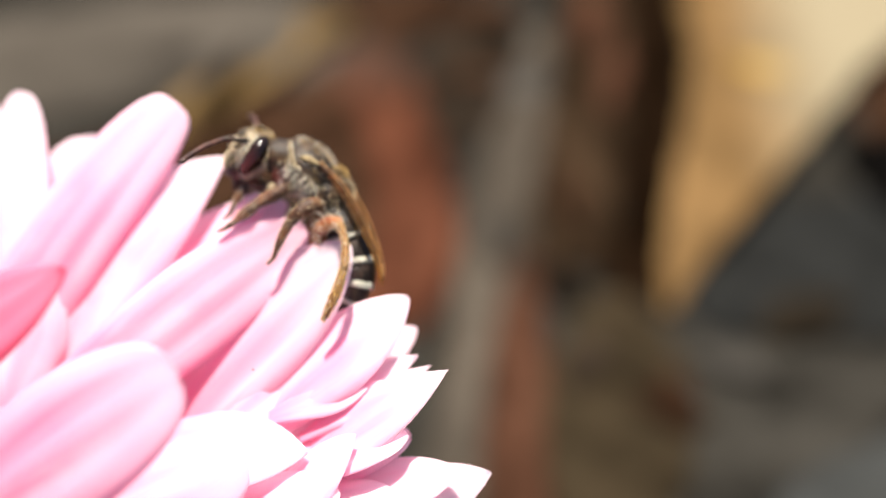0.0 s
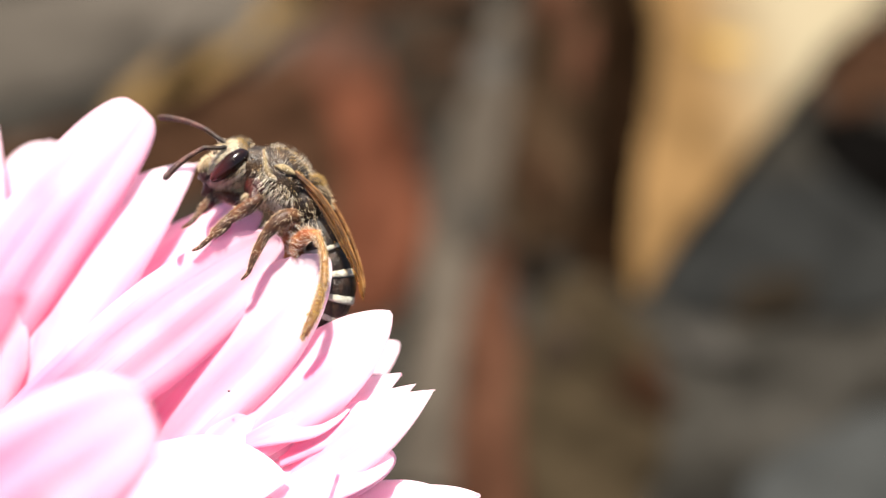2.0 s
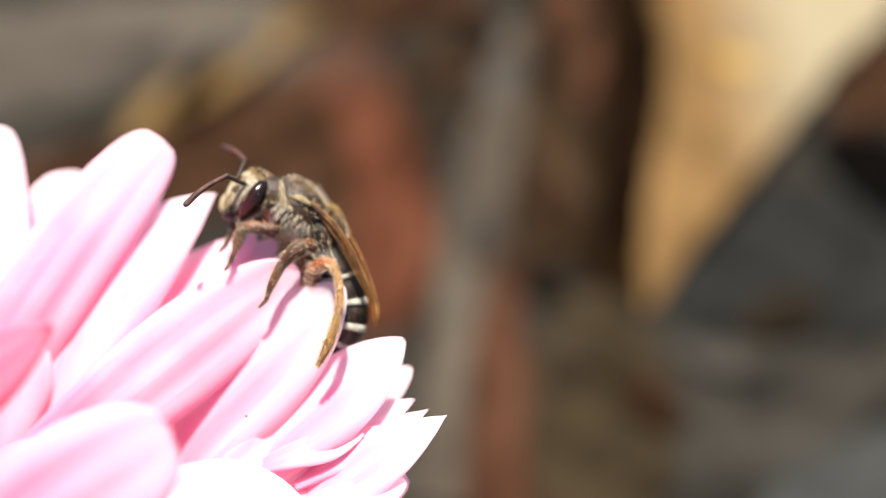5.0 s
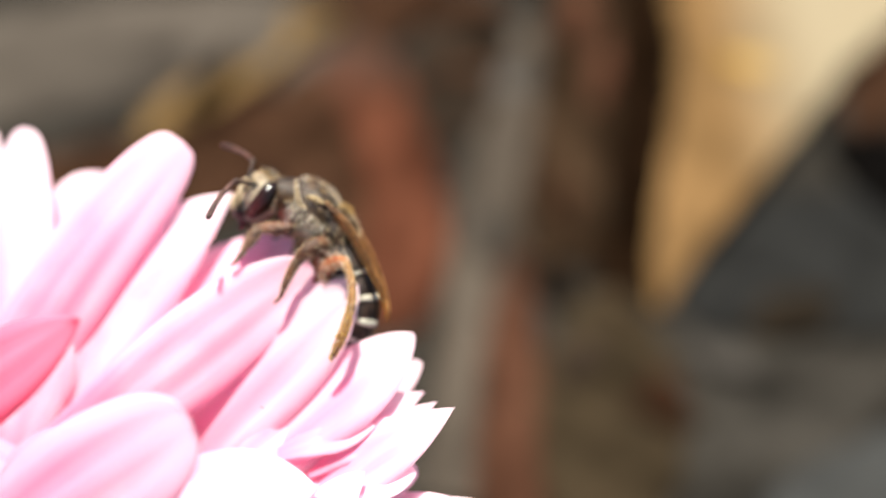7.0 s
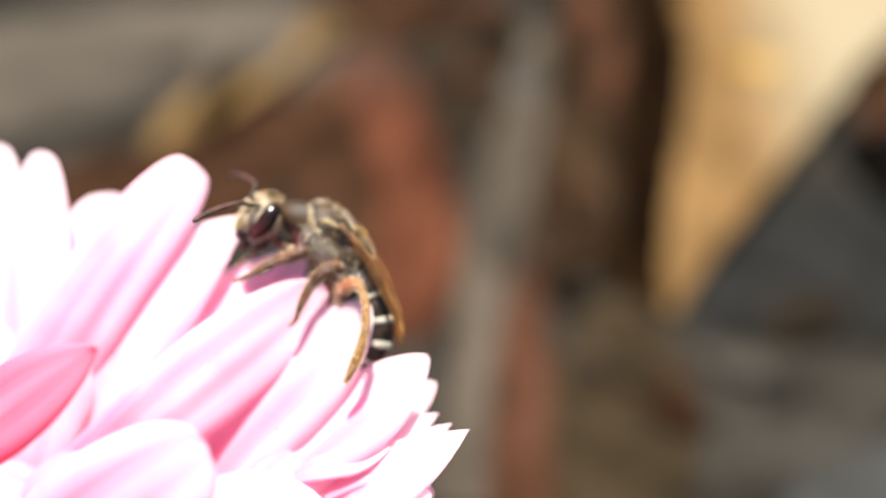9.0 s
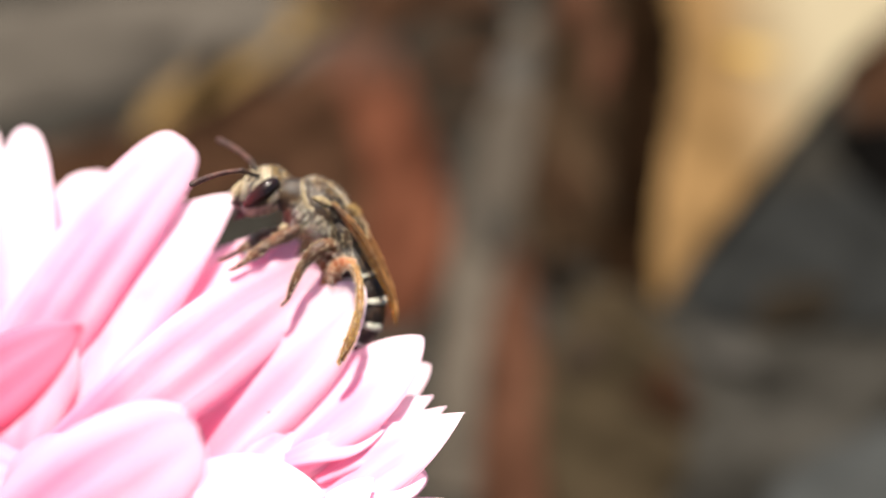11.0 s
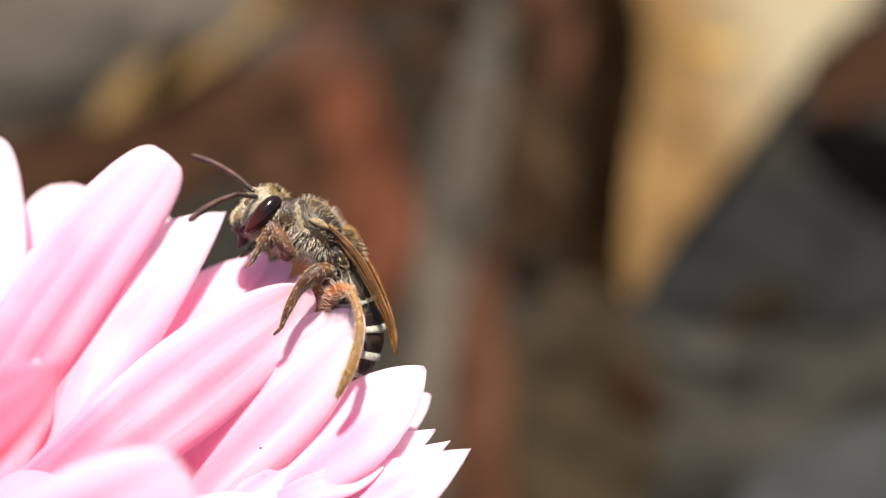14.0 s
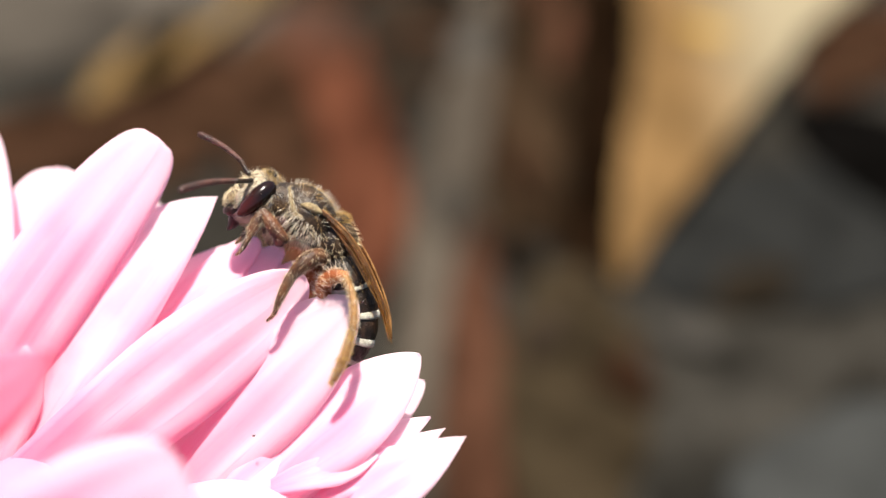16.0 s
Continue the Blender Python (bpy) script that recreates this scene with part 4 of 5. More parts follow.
wing([(0.44, 0.32, 1.18), (1.40, -0.52, 1.12), (2.14, -1.60, 1.02), (2.70, -2.81, 0.90), (3.19, -4.21, 0.72), (3.30, -5.30, 0.55)],
     [(0.44, 0.14, 1.20), (1.26, -0.70, 1.22), (1.94, -1.70, 1.15), (2.50, -2.85, 1.02), (2.96, -4.12, 0.84), (3.12, -5.15, 0.66)], "folded translucent amber forewing")
wing([(0.46, 0.16, 1.05), (1.25, -0.70, 1.05), (1.95, -1.75, 1.00), (2.52, -2.80, 0.90), (2.92, -3.80, 0.75), (3.05, -4.60, 0.60)],
     [(0.46, 0.04, 1.05), (1.12, -0.84, 1.10), (1.74, -1.80, 1.06), (2.30, -2.85, 0.96), (2.74, -3.75, 0.82), (2.95, -4.45, 0.65)], "shorter folded amber hindwing")
wing([(0.34, 0.36, 1.00), (1.35, -0.42, 0.95), (2.10, -1.48, 0.85), (2.68, -2.70, 0.70), (3.14, -4.10, 0.50), (3.22, -5.15, 0.35)],
     [(0.34, 0.12, 1.05), (1.08, -0.80, 1.15), (1.70, -1.75, 1.10), (2.25, -2.85, 0.95), (2.75, -4.05, 0.75), (2.98, -4.95, 0.55)], "folded amber forewing on the far side", -0.1)

# abdomen, bent down behind the petal
bm = bmesh.new()
sweep(bm, [(-0.10, 0.20, 0.00, 0.45), (0.10, -0.29, 0.00, 0.80), (0.34, -0.91, -0.15, 0.98), (0.47, -1.42, -0.30, 1.00)], 22, 5)
abdomen = part("abdomen", bm, TERGITE, bee, "shiny black abdomen with pale hair bands")
part("short_hair", fur(abdomen, 350, 0.16, (0.1, -1, 0), 1.0, 0.006, 8), HAIR_PALE, abdomen, "sparse short hair", kind="stuff")
LINE = [(0.44, -1.35, -0.30, 1.00), (0.61, -1.96, -0.38, 1.03), (0.69, -2.58, -0.45, 1.00), (0.69, -3.09, -0.45, 0.96), (0.59, -3.58, -0.45, 0.89), (0.44, -4.00, -0.45, 0.78), (0.22, -4.39, -0.45, 0.62), (-0.05, -4.91, -0.45, 0.28)]
for k, (i, j) in enumerate(((0, 2), (2, 4), (4, 6), (6, 7))):
    seg = [LINE[m] for m in range(i, j + 1)]
    seg[0] = (*seg[0][:3], seg[0][3] * 0.95)
    bm = bmesh.new()
    sweep(bm, seg, 22, 6)
    plate = part("tergite", bm, TERGITE if k < 2 else CUTICLE, abdomen, "black abdominal plate")
for i in (0, 2, 4, 6):
    c, d = Vector(LINE[i][:3]), Vector(LINE[i + 1][:3])
    u = (d - c).normalized()
    r = LINE[i][3]
    bm = bmesh.new()
    sweep(bm, [(*(c - u * 0.24), r * 0.99 + 0.01), (*(c - u * 0.10), r + 0.05), (*(c + u * 0.07), r + 0.045), (*(c + u * 0.13), r * 0.97)], 26, 3, caps=False)
    part("pale_band", bm, BAND, abdomen, "cream-white hair band")

# legs


def hairy(name, pts, material, hair, count, length, parent, label, seed, way=(0, -1, 0), flat=1.0):
    bm = bmesh.new()
    sweep(bm, pts, 12, 6, flat)
    ob = part(name, bm, material, parent, label)
    part("leg_hair", fur(ob, int(count * 1.05), length * 0.9, way, 1.0, 0.0052, seed), hair, ob, kind="stuff")
    if count > 200:
        part("leg_fringe", fur(ob, int(count * 0.25), length * 1.3, way, 0.9, 0.0055, seed + 100), HAIR_SILVER, ob, kind="stuff")
    return ob


hairy("middle_leg", [(0.47, -1.60, 0.70, 0.30), (0.15, -1.60, 1.20, 0.34), (-0.35, -1.95, 1.40, 0.33), (-0.84, -2.47, 1.40, 0.22)], LEG, HAIR_LEG, 380, 0.20, bee, "stout brown middle leg with pale hair", 11, (-0.5, -0.8, 0))
hairy("middle_foot", [(-0.84, -2.47, 1.40, 0.23), (-1.18, -3.12, 1.40, 0.20), (-1.42, -3.66, 1.35, 0.13), (-1.57, -4.02, 1.30, 0.09), (-1.85, -4.29, 1.20, 0.06)], LEG, HAIR_LEG, 260, 0.18, bee, "brown hairy middle foot on the petal", 12, (-0.5, -0.8, 0))
thigh = hairy("hind_thigh", [(0.46, -3.31, 0.40, 0.30), (0.43, -2.81, 0.70, 0.34), (0.90, -2.46, 1.10, 0.32), (1.41, -2.42, 1.40, 0.22)], AMBER, HAIR_ORANGE, 240, 0.24, bee, "orange hind thigh with curled pollen brush", 13, (-0.7, 0.5, 0.3))
part("pollen_brush", fur(thigh, 170, 0.50, (-0.5, 0.5, 0.4), 1.2, 0.0075, 44, wild=0.45), HAIR_SILVER, thigh, "long pale curled brush hairs", kind="stuff")
hairy("hind_shin", [(1.38, -2.37, 1.40, 0.16), (1.68, -2.92, 1.80, 0.13), (1.86, -3.60, 2.20, 0.14), (1.85, -4.39, 2.40, 0.15), (1.78, -4.67, 2.40, 0.13)], GOLDLEG, HAIR_GOLD, 900, 0.25, bee, "golden hairy hind shin", 14, (-0.2, -0.9, 0.1))
foot = hairy("hind_foot", [(1.78, -4.62, 2.40, 0.16), (1.61, -5.31, 2.50, 0.20), (1.35, -5.95, 2.50, 0.19), (1.11, -6.43, 2.40, 0.15), (0.94, -6.77, 2.30, 0.08)], GOLDLEG, HAIR_GOLD, 620, 0.20, bee, "golden hind foot dusted with pollen", 15, (-0.5, -0.8, 0.2))
hairy("hind_leg", [(-0.07, -2.19, -1.00, 0.30), (-0.41, -2.94, -0.90, 0.34), (-0.65, -3.69, -0.80, 0.28), (-0.72, -4.42, -0.60, 0.16)], AMBER, HAIR_ORANGE, 400, 0.3, bee, "orange hind leg on the far side", 16, (-0.4, -0.8, 0))
grains = np.random.default_rng(8)
bm = bmesh.new()
for v in [foot.data.vertices[int(k)] for k in grains.choice(len(foot.data.vertices), 110)]:
    r = float(grains.uniform(0.018, 0.04))
    c = v.co / MM + v.normal * 0.05
    if c.z > 1.6:
        made = bmesh.ops.create_icosphere(bm, subdivisions=1, radius=r * MM, matrix=Matrix.Translation(c * MM))
part("pollen", bm, POLLEN, foot, "yellow pollen grains", kind="stuff")


def foreleg(seed):
    upper = hairy("foreleg_thigh", [(0, 0, 0, 0.26), (0.5, 0.03, 0, 0.32), (1.1, 0, 0, 0.28), (1.5, 0, 0, 0.21)], FORELEG, HAIR_LEG, 260, 0.17, bee, "dark brown foreleg thigh", seed, (1, -0.3, 0))
    lower = hairy("foreleg_shin", [(0, 0, 0, 0.21), (0.4, 0.03, 0, 0.27), (0.95, 0, 0, 0.21), (1.1, 0, 0, 0.13), (1.5, -0.02, 0, 0.12), (1.85, -0.06, 0, 0.09), (2.1, -0.16, 0, 0.05)], FORELEG, HAIR_LEG, 320, 0.17, bee, "brown hairy foreleg shin and foot", seed + 1, (1, -0.3, 0))
    return upper, lower


near_femur, near_tibia = foreleg(21)
far_femur, far_tibia = foreleg(31)

# ---- a speck of dirt, and a fly that darts past ----
bm = bmesh.new()
ball(bm, (0, 0, 0), (0.06, 0.04, 0.045), 8, 6, lambda d: Vector((1 + 0.3 * d.y, 1 - 0.2 * d.x, 1)))
speck = part("dirt_speck", bm, CUTICLE, None)
tagged(speck, "tiny dark grain of dirt on a pink petal", "dirt")
speck.matrix_basis = BLOOM @ Matrix.Translation(Vector((-7.69, -8.36, 2.02)) * MM)
fly = tagged(new("fly"), "slender dark fly with long white-tipped legs in flight", "fly")
FLY_AT = Vector((-21.67, 9.95, -1.00))
bm = bmesh.new()
ball(bm, (0, 0, 0), (0.9, 0.8, 0.75), 18, 12)
fly_thorax = part("thorax", bm, CUTICLE, fly)
part("bristles", fur(fly_thorax, 160, 0.3, (-1, 0, 0), 0.4, 0.010, 51), HAIR_PALE, fly_thorax, kind="stuff")
bm = bmesh.new()
sweep(bm, [(-0.7, -0.1, 0, 0.45), (-1.8, -0.5, 0, 0.55), (-3.0, -1.0, 0, 0.40), (-3.8, -1.4, 0, 0.15)], 14, 5)
part("abdomen", bm, TERGITE, fly)
bm = bmesh.new()
ball(bm, (1.05, 0.25, 0), (0.45, 0.5, 0.6), 16, 10)
fly_head = part("head", bm, CUTICLE, fly)
for z in (1, -1):
    bm = bmesh.new()
    ball(bm, (1.1, 0.3, 0.42 * z), (0.36, 0.42, 0.26), 14, 10)
    part("compound_eye", bm, MOUTH, fly_head, "dark red eye")
    bm = bmesh.new()
    sweep(bm, [(-0.1, 0.6, 0.5 * z, 0.10), (-1.8, 1.3, 1.4 * z, 0.55), (-3.6, 1.5, 1.8 * z, 0.50), (-4.4, 1.4, 1.9 * z, 0.08)], 12, 6, 0.03, (0, 1, 0.2 * z))
    part("wing", bm, WING, fly, "clear thin wing")


def fly_leg(pts, tip):
    bm = bmesh.new()
    sweep(bm, pts, 8, 4)
    leg = part("leg", bm, TERGITE, fly, "long thin dark leg")
    bm = bmesh.new()
    sweep(bm, tip, 8, 4)
    part("leg_tip", bm, CREAM, leg, "white foot")


fly_leg([(0.4, -0.4, 0.3, 0.13)] + [(2.52, -0.27, 0.00, 0.11), (3.31, -0.41, 0.00, 0.11), (3.84, -0.50, 0.00, 0.10), (4.11, -0.87, 0.00, 0.11), (4.38, -1.66, 0.00, 0.13), (4.64, -2.35, 0.00, 0.11), (5.04, -2.77, 0.00, 0.07), (5.57, -3.12, 0.00, 0.05), (6.23, -3.36, 0.00, 0.05)], [(6.31, -3.39, 0.00, 0.09), (6.55, -3.58, 0.00, 0.10), (6.84, -3.76, 0.00, 0.07)])
fly_leg([(0.2, -0.6, 0.3, 0.13)] + [(1.72, -0.15, 0.00, 0.10), (2.36, -0.53, 0.00, 0.13), (2.68, -0.85, 0.00, 0.14), (2.89, -1.12, 0.00, 0.10), (2.76, -1.64, 0.00, 0.06), (2.74, -2.12, 0.00, 0.07), (2.96, -2.59, 0.00, 0.12), (3.33, -3.02, 0.00, 0.12), (3.65, -3.33, 0.00, 0.07), (3.96, -3.34, 0.00, 0.05)], [(4.01, -3.34, 0.00, 0.07), (4.28, -3.60, 0.00, 0.09), (4.44, -4.00, 0.00, 0.07)])
fly_leg([(-0.2, -0.7, 0.3, 0.12), (-0.6, -2.2, 0.7, 0.10), (-0.2, -3.6, 0.8, 0.07), (0.2, -4.4, 0.8, 0.05)], [(0.25, -4.5, 0.8, 0.07), (0.6, -5.0, 0.8, 0.06)])
for sx in (0.5, 0.1, -0.3):
    fly_leg([(sx, -0.5, -0.4, 0.12), (sx - 0.6, -1.8, -1.2, 0.10), (sx - 0.9, -3.2, -1.4, 0.07), (sx - 0.6, -4.0, -1.5, 0.05)], [(sx - 0.55, -4.1, -1.5, 0.07), (sx - 0.3, -4.6, -1.5, 0.06)])
fly.matrix_basis = BLOOM @ Matrix.Translation(FLY_AT * MM)



def motions():
    def at(x, y, z, rx, ry, rz):
        return pose(x * MM, y * MM, z * MM, rx, ry, rz)

    walk(head, [
        (0, at(-2.96, 1.08, 0.00, 0.0, 34.0, -33.0)),
        (0.5, at(-2.82, 1.19, 0.00, 0.0, 33.0, -38.0)),
        (1, at(-2.74, 0.81, 0.00, 0.0, 26.0, -40.0)),
        (1.5, at(-2.42, 0.97, 0.00, 0.0, 20.0, -48.0)),
        (2, at(-2.56, 0.94, 0.00, 0.0, 20.0, -50.0)),
        (2.5, at(-2.65, 1.25, 0.00, 0.0, 20.0, -52.0)),
        (3, at(-2.45, 0.81, 0.00, 0.0, 20.0, -46.4)),
        (3.5, at(-2.34, 0.79, 0.00, 0.0, 20.0, -50.0)),
        (4, at(-2.66, 0.98, 0.00, 0.0, 34.0, -38.0)),
        (4.5, at(-2.50, 0.87, 0.00, 0.0, 33.0, -36.0)),
        (7, at(-2.84, 0.87, 0.00, 0.0, 34.0, -38.0)),
        (7.5, at(-2.73, 0.96, 0.00, 0.0, 34.0, -40.0)),
        (8, at(-2.80, 1.25, 0.00, 0.0, 33.0, -42.0)),
        (8.5, at(-3.14, 1.05, 0.00, 0.0, 34.0, -40.0)),
        (9, at(-3.41, 1.01, 0.00, 0.0, 36.0, -38.0)),
        (11.5, at(-2.85, 1.16, 0.00, 0.0, 20.0, -53.0)),
        (12, at(-2.80, 1.15, 0.00, 0.0, 20.0, -51.0)),
        (12.5, at(-2.52, 1.26, 0.00, 0.0, 20.0, -53.0)),
        (13, at(-2.64, 1.18, 0.00, 0.0, 20.0, -55.0)),
        (13.5, at(-2.66, 0.85, 0.00, 0.0, 20.0, -36.0)),
        (14, at(-2.52, 1.09, 0.00, 0.0, 20.0, -42.0)),
        (14.5, at(-2.49, 0.93, 0.00, 0.0, 20.0, -47.0)),
        (15, at(-2.60, 1.09, 0.00, 0.0, 20.0, -46.0)),
        (15.5, at(-2.41, 1.13, 0.00, 0.0, 20.0, -46.0)),
        (16, at(-2.45, 1.11, 0.00, 0.0, 20.0, -48.0)),
    ])
    walk(far_scape, [
        (0, at(-0.87, 0.30, -0.03, -32.7, 20.1, 48.2)),
        (0.5, at(-0.87, 0.30, -0.03, -48.6, 43.5, 52.9)),
        (1, at(-0.87, 0.30, -0.03, -7.1, 55.5, 165.8)),
        (1.5, at(-0.87, 0.30, -0.03, 3.8, 19.6, -168.8)),
        (2, at(-0.87, 0.30, -0.03, 5.2, 19.3, -164.6)),
        (2.5, at(-0.87, 0.30, -0.03, 8.4, 49.6, -158.5)),
        (3, at(-0.87, 0.30, -0.03, -7.2, 54.7, 162.5)),
        (3.5, at(-0.87, 0.30, -0.03, -4.4, 47.1, 168.5)),
        (4, at(-0.87, 0.30, -0.03, -41.7, 22.2, 71.0)),
        (4.5, at(-0.87, 0.30, -0.03, -41.6, 34.3, 77.0)),
        (7, at(-0.87, 0.30, -0.03, -39.0, 41.9, 99.8)),
        (7.5, at(-0.87, 0.30, -0.03, -39.8, 48.7, 104.3)),
        (8, at(-0.87, 0.30, -0.03, -42.8, 76.5, 123.7)),
        (8.5, at(-0.87, 0.30, -0.03, -62.4, 62.6, 78.9)),
        (9, at(-0.87, 0.30, -0.03, -48.2, 49.4, 89.9)),
        (11.5, at(-0.87, 0.30, -0.03, 9.5, 66.2, -160.7)),
        (12, at(-0.87, 0.30, -0.03, -4.5, 50.8, 168.7)),
        (12.5, at(-0.87, 0.30, -0.03, 10.1, 47.6, -153.4)),
        (13, at(-0.87, 0.30, -0.03, 5.4, 54.3, -167.0)),
        (13.5, at(-0.87, 0.30, -0.03, 3.8, 55.2, -171.0)),
        (14, at(-0.87, 0.30, -0.03, 1.1, 48.5, -177.1)),
        (14.5, at(-0.87, 0.30, -0.03, -4.3, 36.7, 167.8)),
        (15, at(-0.87, 0.30, -0.03, 4.8, 62.9, -169.7)),
        (15.5, at(-0.87, 0.30, -0.03, 6.3, 57.7, -165.3)),
        (16, at(-0.87, 0.30, -0.03, -3.4, 61.1, 172.4)),
    ])
    walk(far_flagellum, [
        (0, at(-0.27, 0.97, -0.35, -97.7, 81.4, 69.4)),
        (0.5, at(-0.45, 0.85, -0.68, 75.0, 83.7, -95.7)),
        (1, at(-1.39, 0.43, -0.81, 32.0, 63.3, -120.6)),
        (1.5, at(-1.75, 0.13, -0.35, 20.6, 42.9, -118.6)),
        (2, at(-1.73, 0.06, -0.34, 13.1, 33.6, -140.8)),
        (2.5, at(-1.44, 0.08, -0.75, 13.5, 33.9, -139.6)),
        (3, at(-1.39, 0.47, -0.80, 20.5, 34.0, -111.8)),
        (3.5, at(-1.50, 0.43, -0.72, 23.0, 44.6, -110.5)),
        (4, at(-0.58, 1.13, -0.38, 30.4, 85.5, -146.8)),
        (4.5, at(-0.69, 1.07, -0.56, 15.8, 82.2, -161.2)),
        (7, at(-0.99, 1.00, -0.66, 15.2, 66.5, -157.0)),
        (7.5, at(-1.02, 0.91, -0.74, 32.6, 64.6, -129.3)),
        (8, at(-0.99, 0.49, -0.95, 34.6, 65.0, -125.7)),
        (8.5, at(-0.78, 0.73, -0.87, 27.9, 73.5, -141.6)),
        (9, at(-0.87, 0.92, -0.75, 38.5, 75.2, -129.7)),
        (11.5, at(-1.23, 0.17, -0.90, 8.3, 39.2, -156.6)),
        (12, at(-1.46, 0.42, -0.76, 10.4, 44.4, -151.8)),
        (12.5, at(-1.44, 0.01, -0.73, 6.9, 39.6, -160.9)),
        (13, at(-1.41, 0.18, -0.80, 10.8, 42.9, -150.2)),
        (13.5, at(-1.40, 0.22, -0.81, 7.2, 18.7, -158.6)),
        (14, at(-1.50, 0.27, -0.74, 6.3, 29.3, -161.6)),
        (14.5, at(-1.61, 0.46, -0.59, 8.5, 31.9, -155.2)),
        (15, at(-1.29, 0.22, -0.87, 6.6, 26.6, -160.5)),
        (15.5, at(-1.36, 0.17, -0.83, 6.6, 33.8, -161.1)),
        (16, at(-1.32, 0.36, -0.86, 6.8, 37.6, -160.9)),
    ])
    walk(near_scape, [
        (0, at(-0.73, 0.25, 0.77, 17.8, 14.1, -148.2)),
        (0.5, at(-0.73, 0.25, 0.77, 24.4, 22.9, -130.6)),
        (1, at(-0.73, 0.25, 0.77, 22.0, -3.4, -125.5)),
        (1.5, at(-0.73, 0.25, 0.77, 16.6, 11.3, -123.3)),
        (2, at(-0.73, 0.25, 0.77, 17.9, -21.9, -132.1)),
        (2.5, at(-0.73, 0.25, 0.77, 16.9, 5.1, -122.2)),
        (3, at(-0.73, 0.25, 0.77, 15.8, -45.0, -158.7)),
        (3.5, at(-0.73, 0.25, 0.77, 10.9, -31.4, -159.0)),
        (4, at(-0.73, 0.25, 0.77, 31.8, -10.2, -135.2)),
        (4.5, at(-0.73, 0.25, 0.77, 5.2, -11.1, -173.5)),
        (7, at(-0.73, 0.25, 0.77, 15.6, -1.7, -156.1)),
        (7.5, at(-0.73, 0.25, 0.77, 20.5, -9.5, -150.5)),
        (8, at(-0.73, 0.25, 0.77, 30.9, -12.2, -123.8)),
        (8.5, at(-0.73, 0.25, 0.77, 16.5, -15.5, -159.6)),
        (9, at(-0.73, 0.25, 0.77, 17.1, -15.8, -160.8)),
        (11.5, at(-0.73, 0.25, 0.77, 13.6, -35.8, -155.8)),
        (12, at(-0.73, 0.25, 0.77, 1.8, -35.0, -177.0)),
        (12.5, at(-0.73, 0.25, 0.77, 8.1, -17.0, -160.4)),
        (13, at(-0.73, 0.25, 0.77, 11.2, -32.5, -158.9)),
        (13.5, at(-0.73, 0.25, 0.77, 16.3, -31.5, -146.1)),
        (14, at(-0.73, 0.25, 0.77, 13.5, -27.8, -151.1)),
        (14.5, at(-0.73, 0.25, 0.77, 10.0, -32.8, -161.6)),
        (15, at(-0.73, 0.25, 0.77, 18.9, -36.9, -144.1)),
        (15.5, at(-0.73, 0.25, 0.77, 21.6, -38.2, -137.8)),
        (16, at(-0.73, 0.25, 0.77, 25.6, -48.3, -144.1)),
    ])
    walk(near_flagellum, [
        (0, at(-1.52, -0.24, 0.54, 36.0, -24.1, -126.0)),
        (0.5, at(-1.30, -0.42, 0.40, 32.9, -16.9, -121.4)),
        (1, at(-1.28, -0.53, 0.82, 33.5, -39.2, -99.0)),
        (1.5, at(-1.25, -0.53, 0.58, 27.9, -47.8, -87.1)),
        (2, at(-1.32, -0.41, 1.12, 27.6, -43.6, -97.7)),
        (2.5, at(-1.24, -0.56, 0.68, 27.6, -42.5, -105.7)),
        (3, at(-1.36, 0.00, 1.44, 26.3, -48.1, -78.5)),
        (3.5, at(-1.49, -0.04, 1.26, 30.1, -49.0, -96.5)),
        (4, at(-1.40, -0.41, 0.94, 48.5, -34.7, -123.2)),
        (4.5, at(-1.66, 0.14, 0.95, 38.3, -27.1, -120.7)),
        (7, at(-1.60, -0.14, 0.80, 43.9, -38.4, -104.5)),
        (7.5, at(-1.55, -0.22, 0.93, 48.4, -46.9, -101.2)),
        (8, at(-1.25, -0.53, 0.97, 45.6, -43.4, -104.2)),
        (8.5, at(-1.59, -0.07, 1.02, 39.9, -29.6, -108.0)),
        (9, at(-1.60, -0.06, 1.03, 35.4, -21.3, -132.4)),
        (11.5, at(-1.44, -0.07, 1.32, 22.1, -29.1, -117.9)),
        (12, at(-1.51, 0.21, 1.31, 21.1, -27.7, -122.6)),
        (12.5, at(-1.59, -0.06, 1.05, 20.9, -29.3, -126.5)),
        (13, at(-1.48, -0.04, 1.28, 21.7, -27.5, -118.2)),
        (13.5, at(-1.41, -0.21, 1.26, 23.9, -34.4, -117.4)),
        (14, at(-1.47, -0.16, 1.21, 23.7, -33.7, -116.4)),
        (14.5, at(-1.49, -0.01, 1.28, 22.2, -28.1, -114.5)),
        (15, at(-1.35, -0.20, 1.34, 21.3, -26.8, -119.9)),
        (15.5, at(-1.29, -0.26, 1.36, 20.4, -24.3, -121.4)),
        (16, at(-1.25, -0.13, 1.48, 19.6, -26.8, -129.5)),
    ])
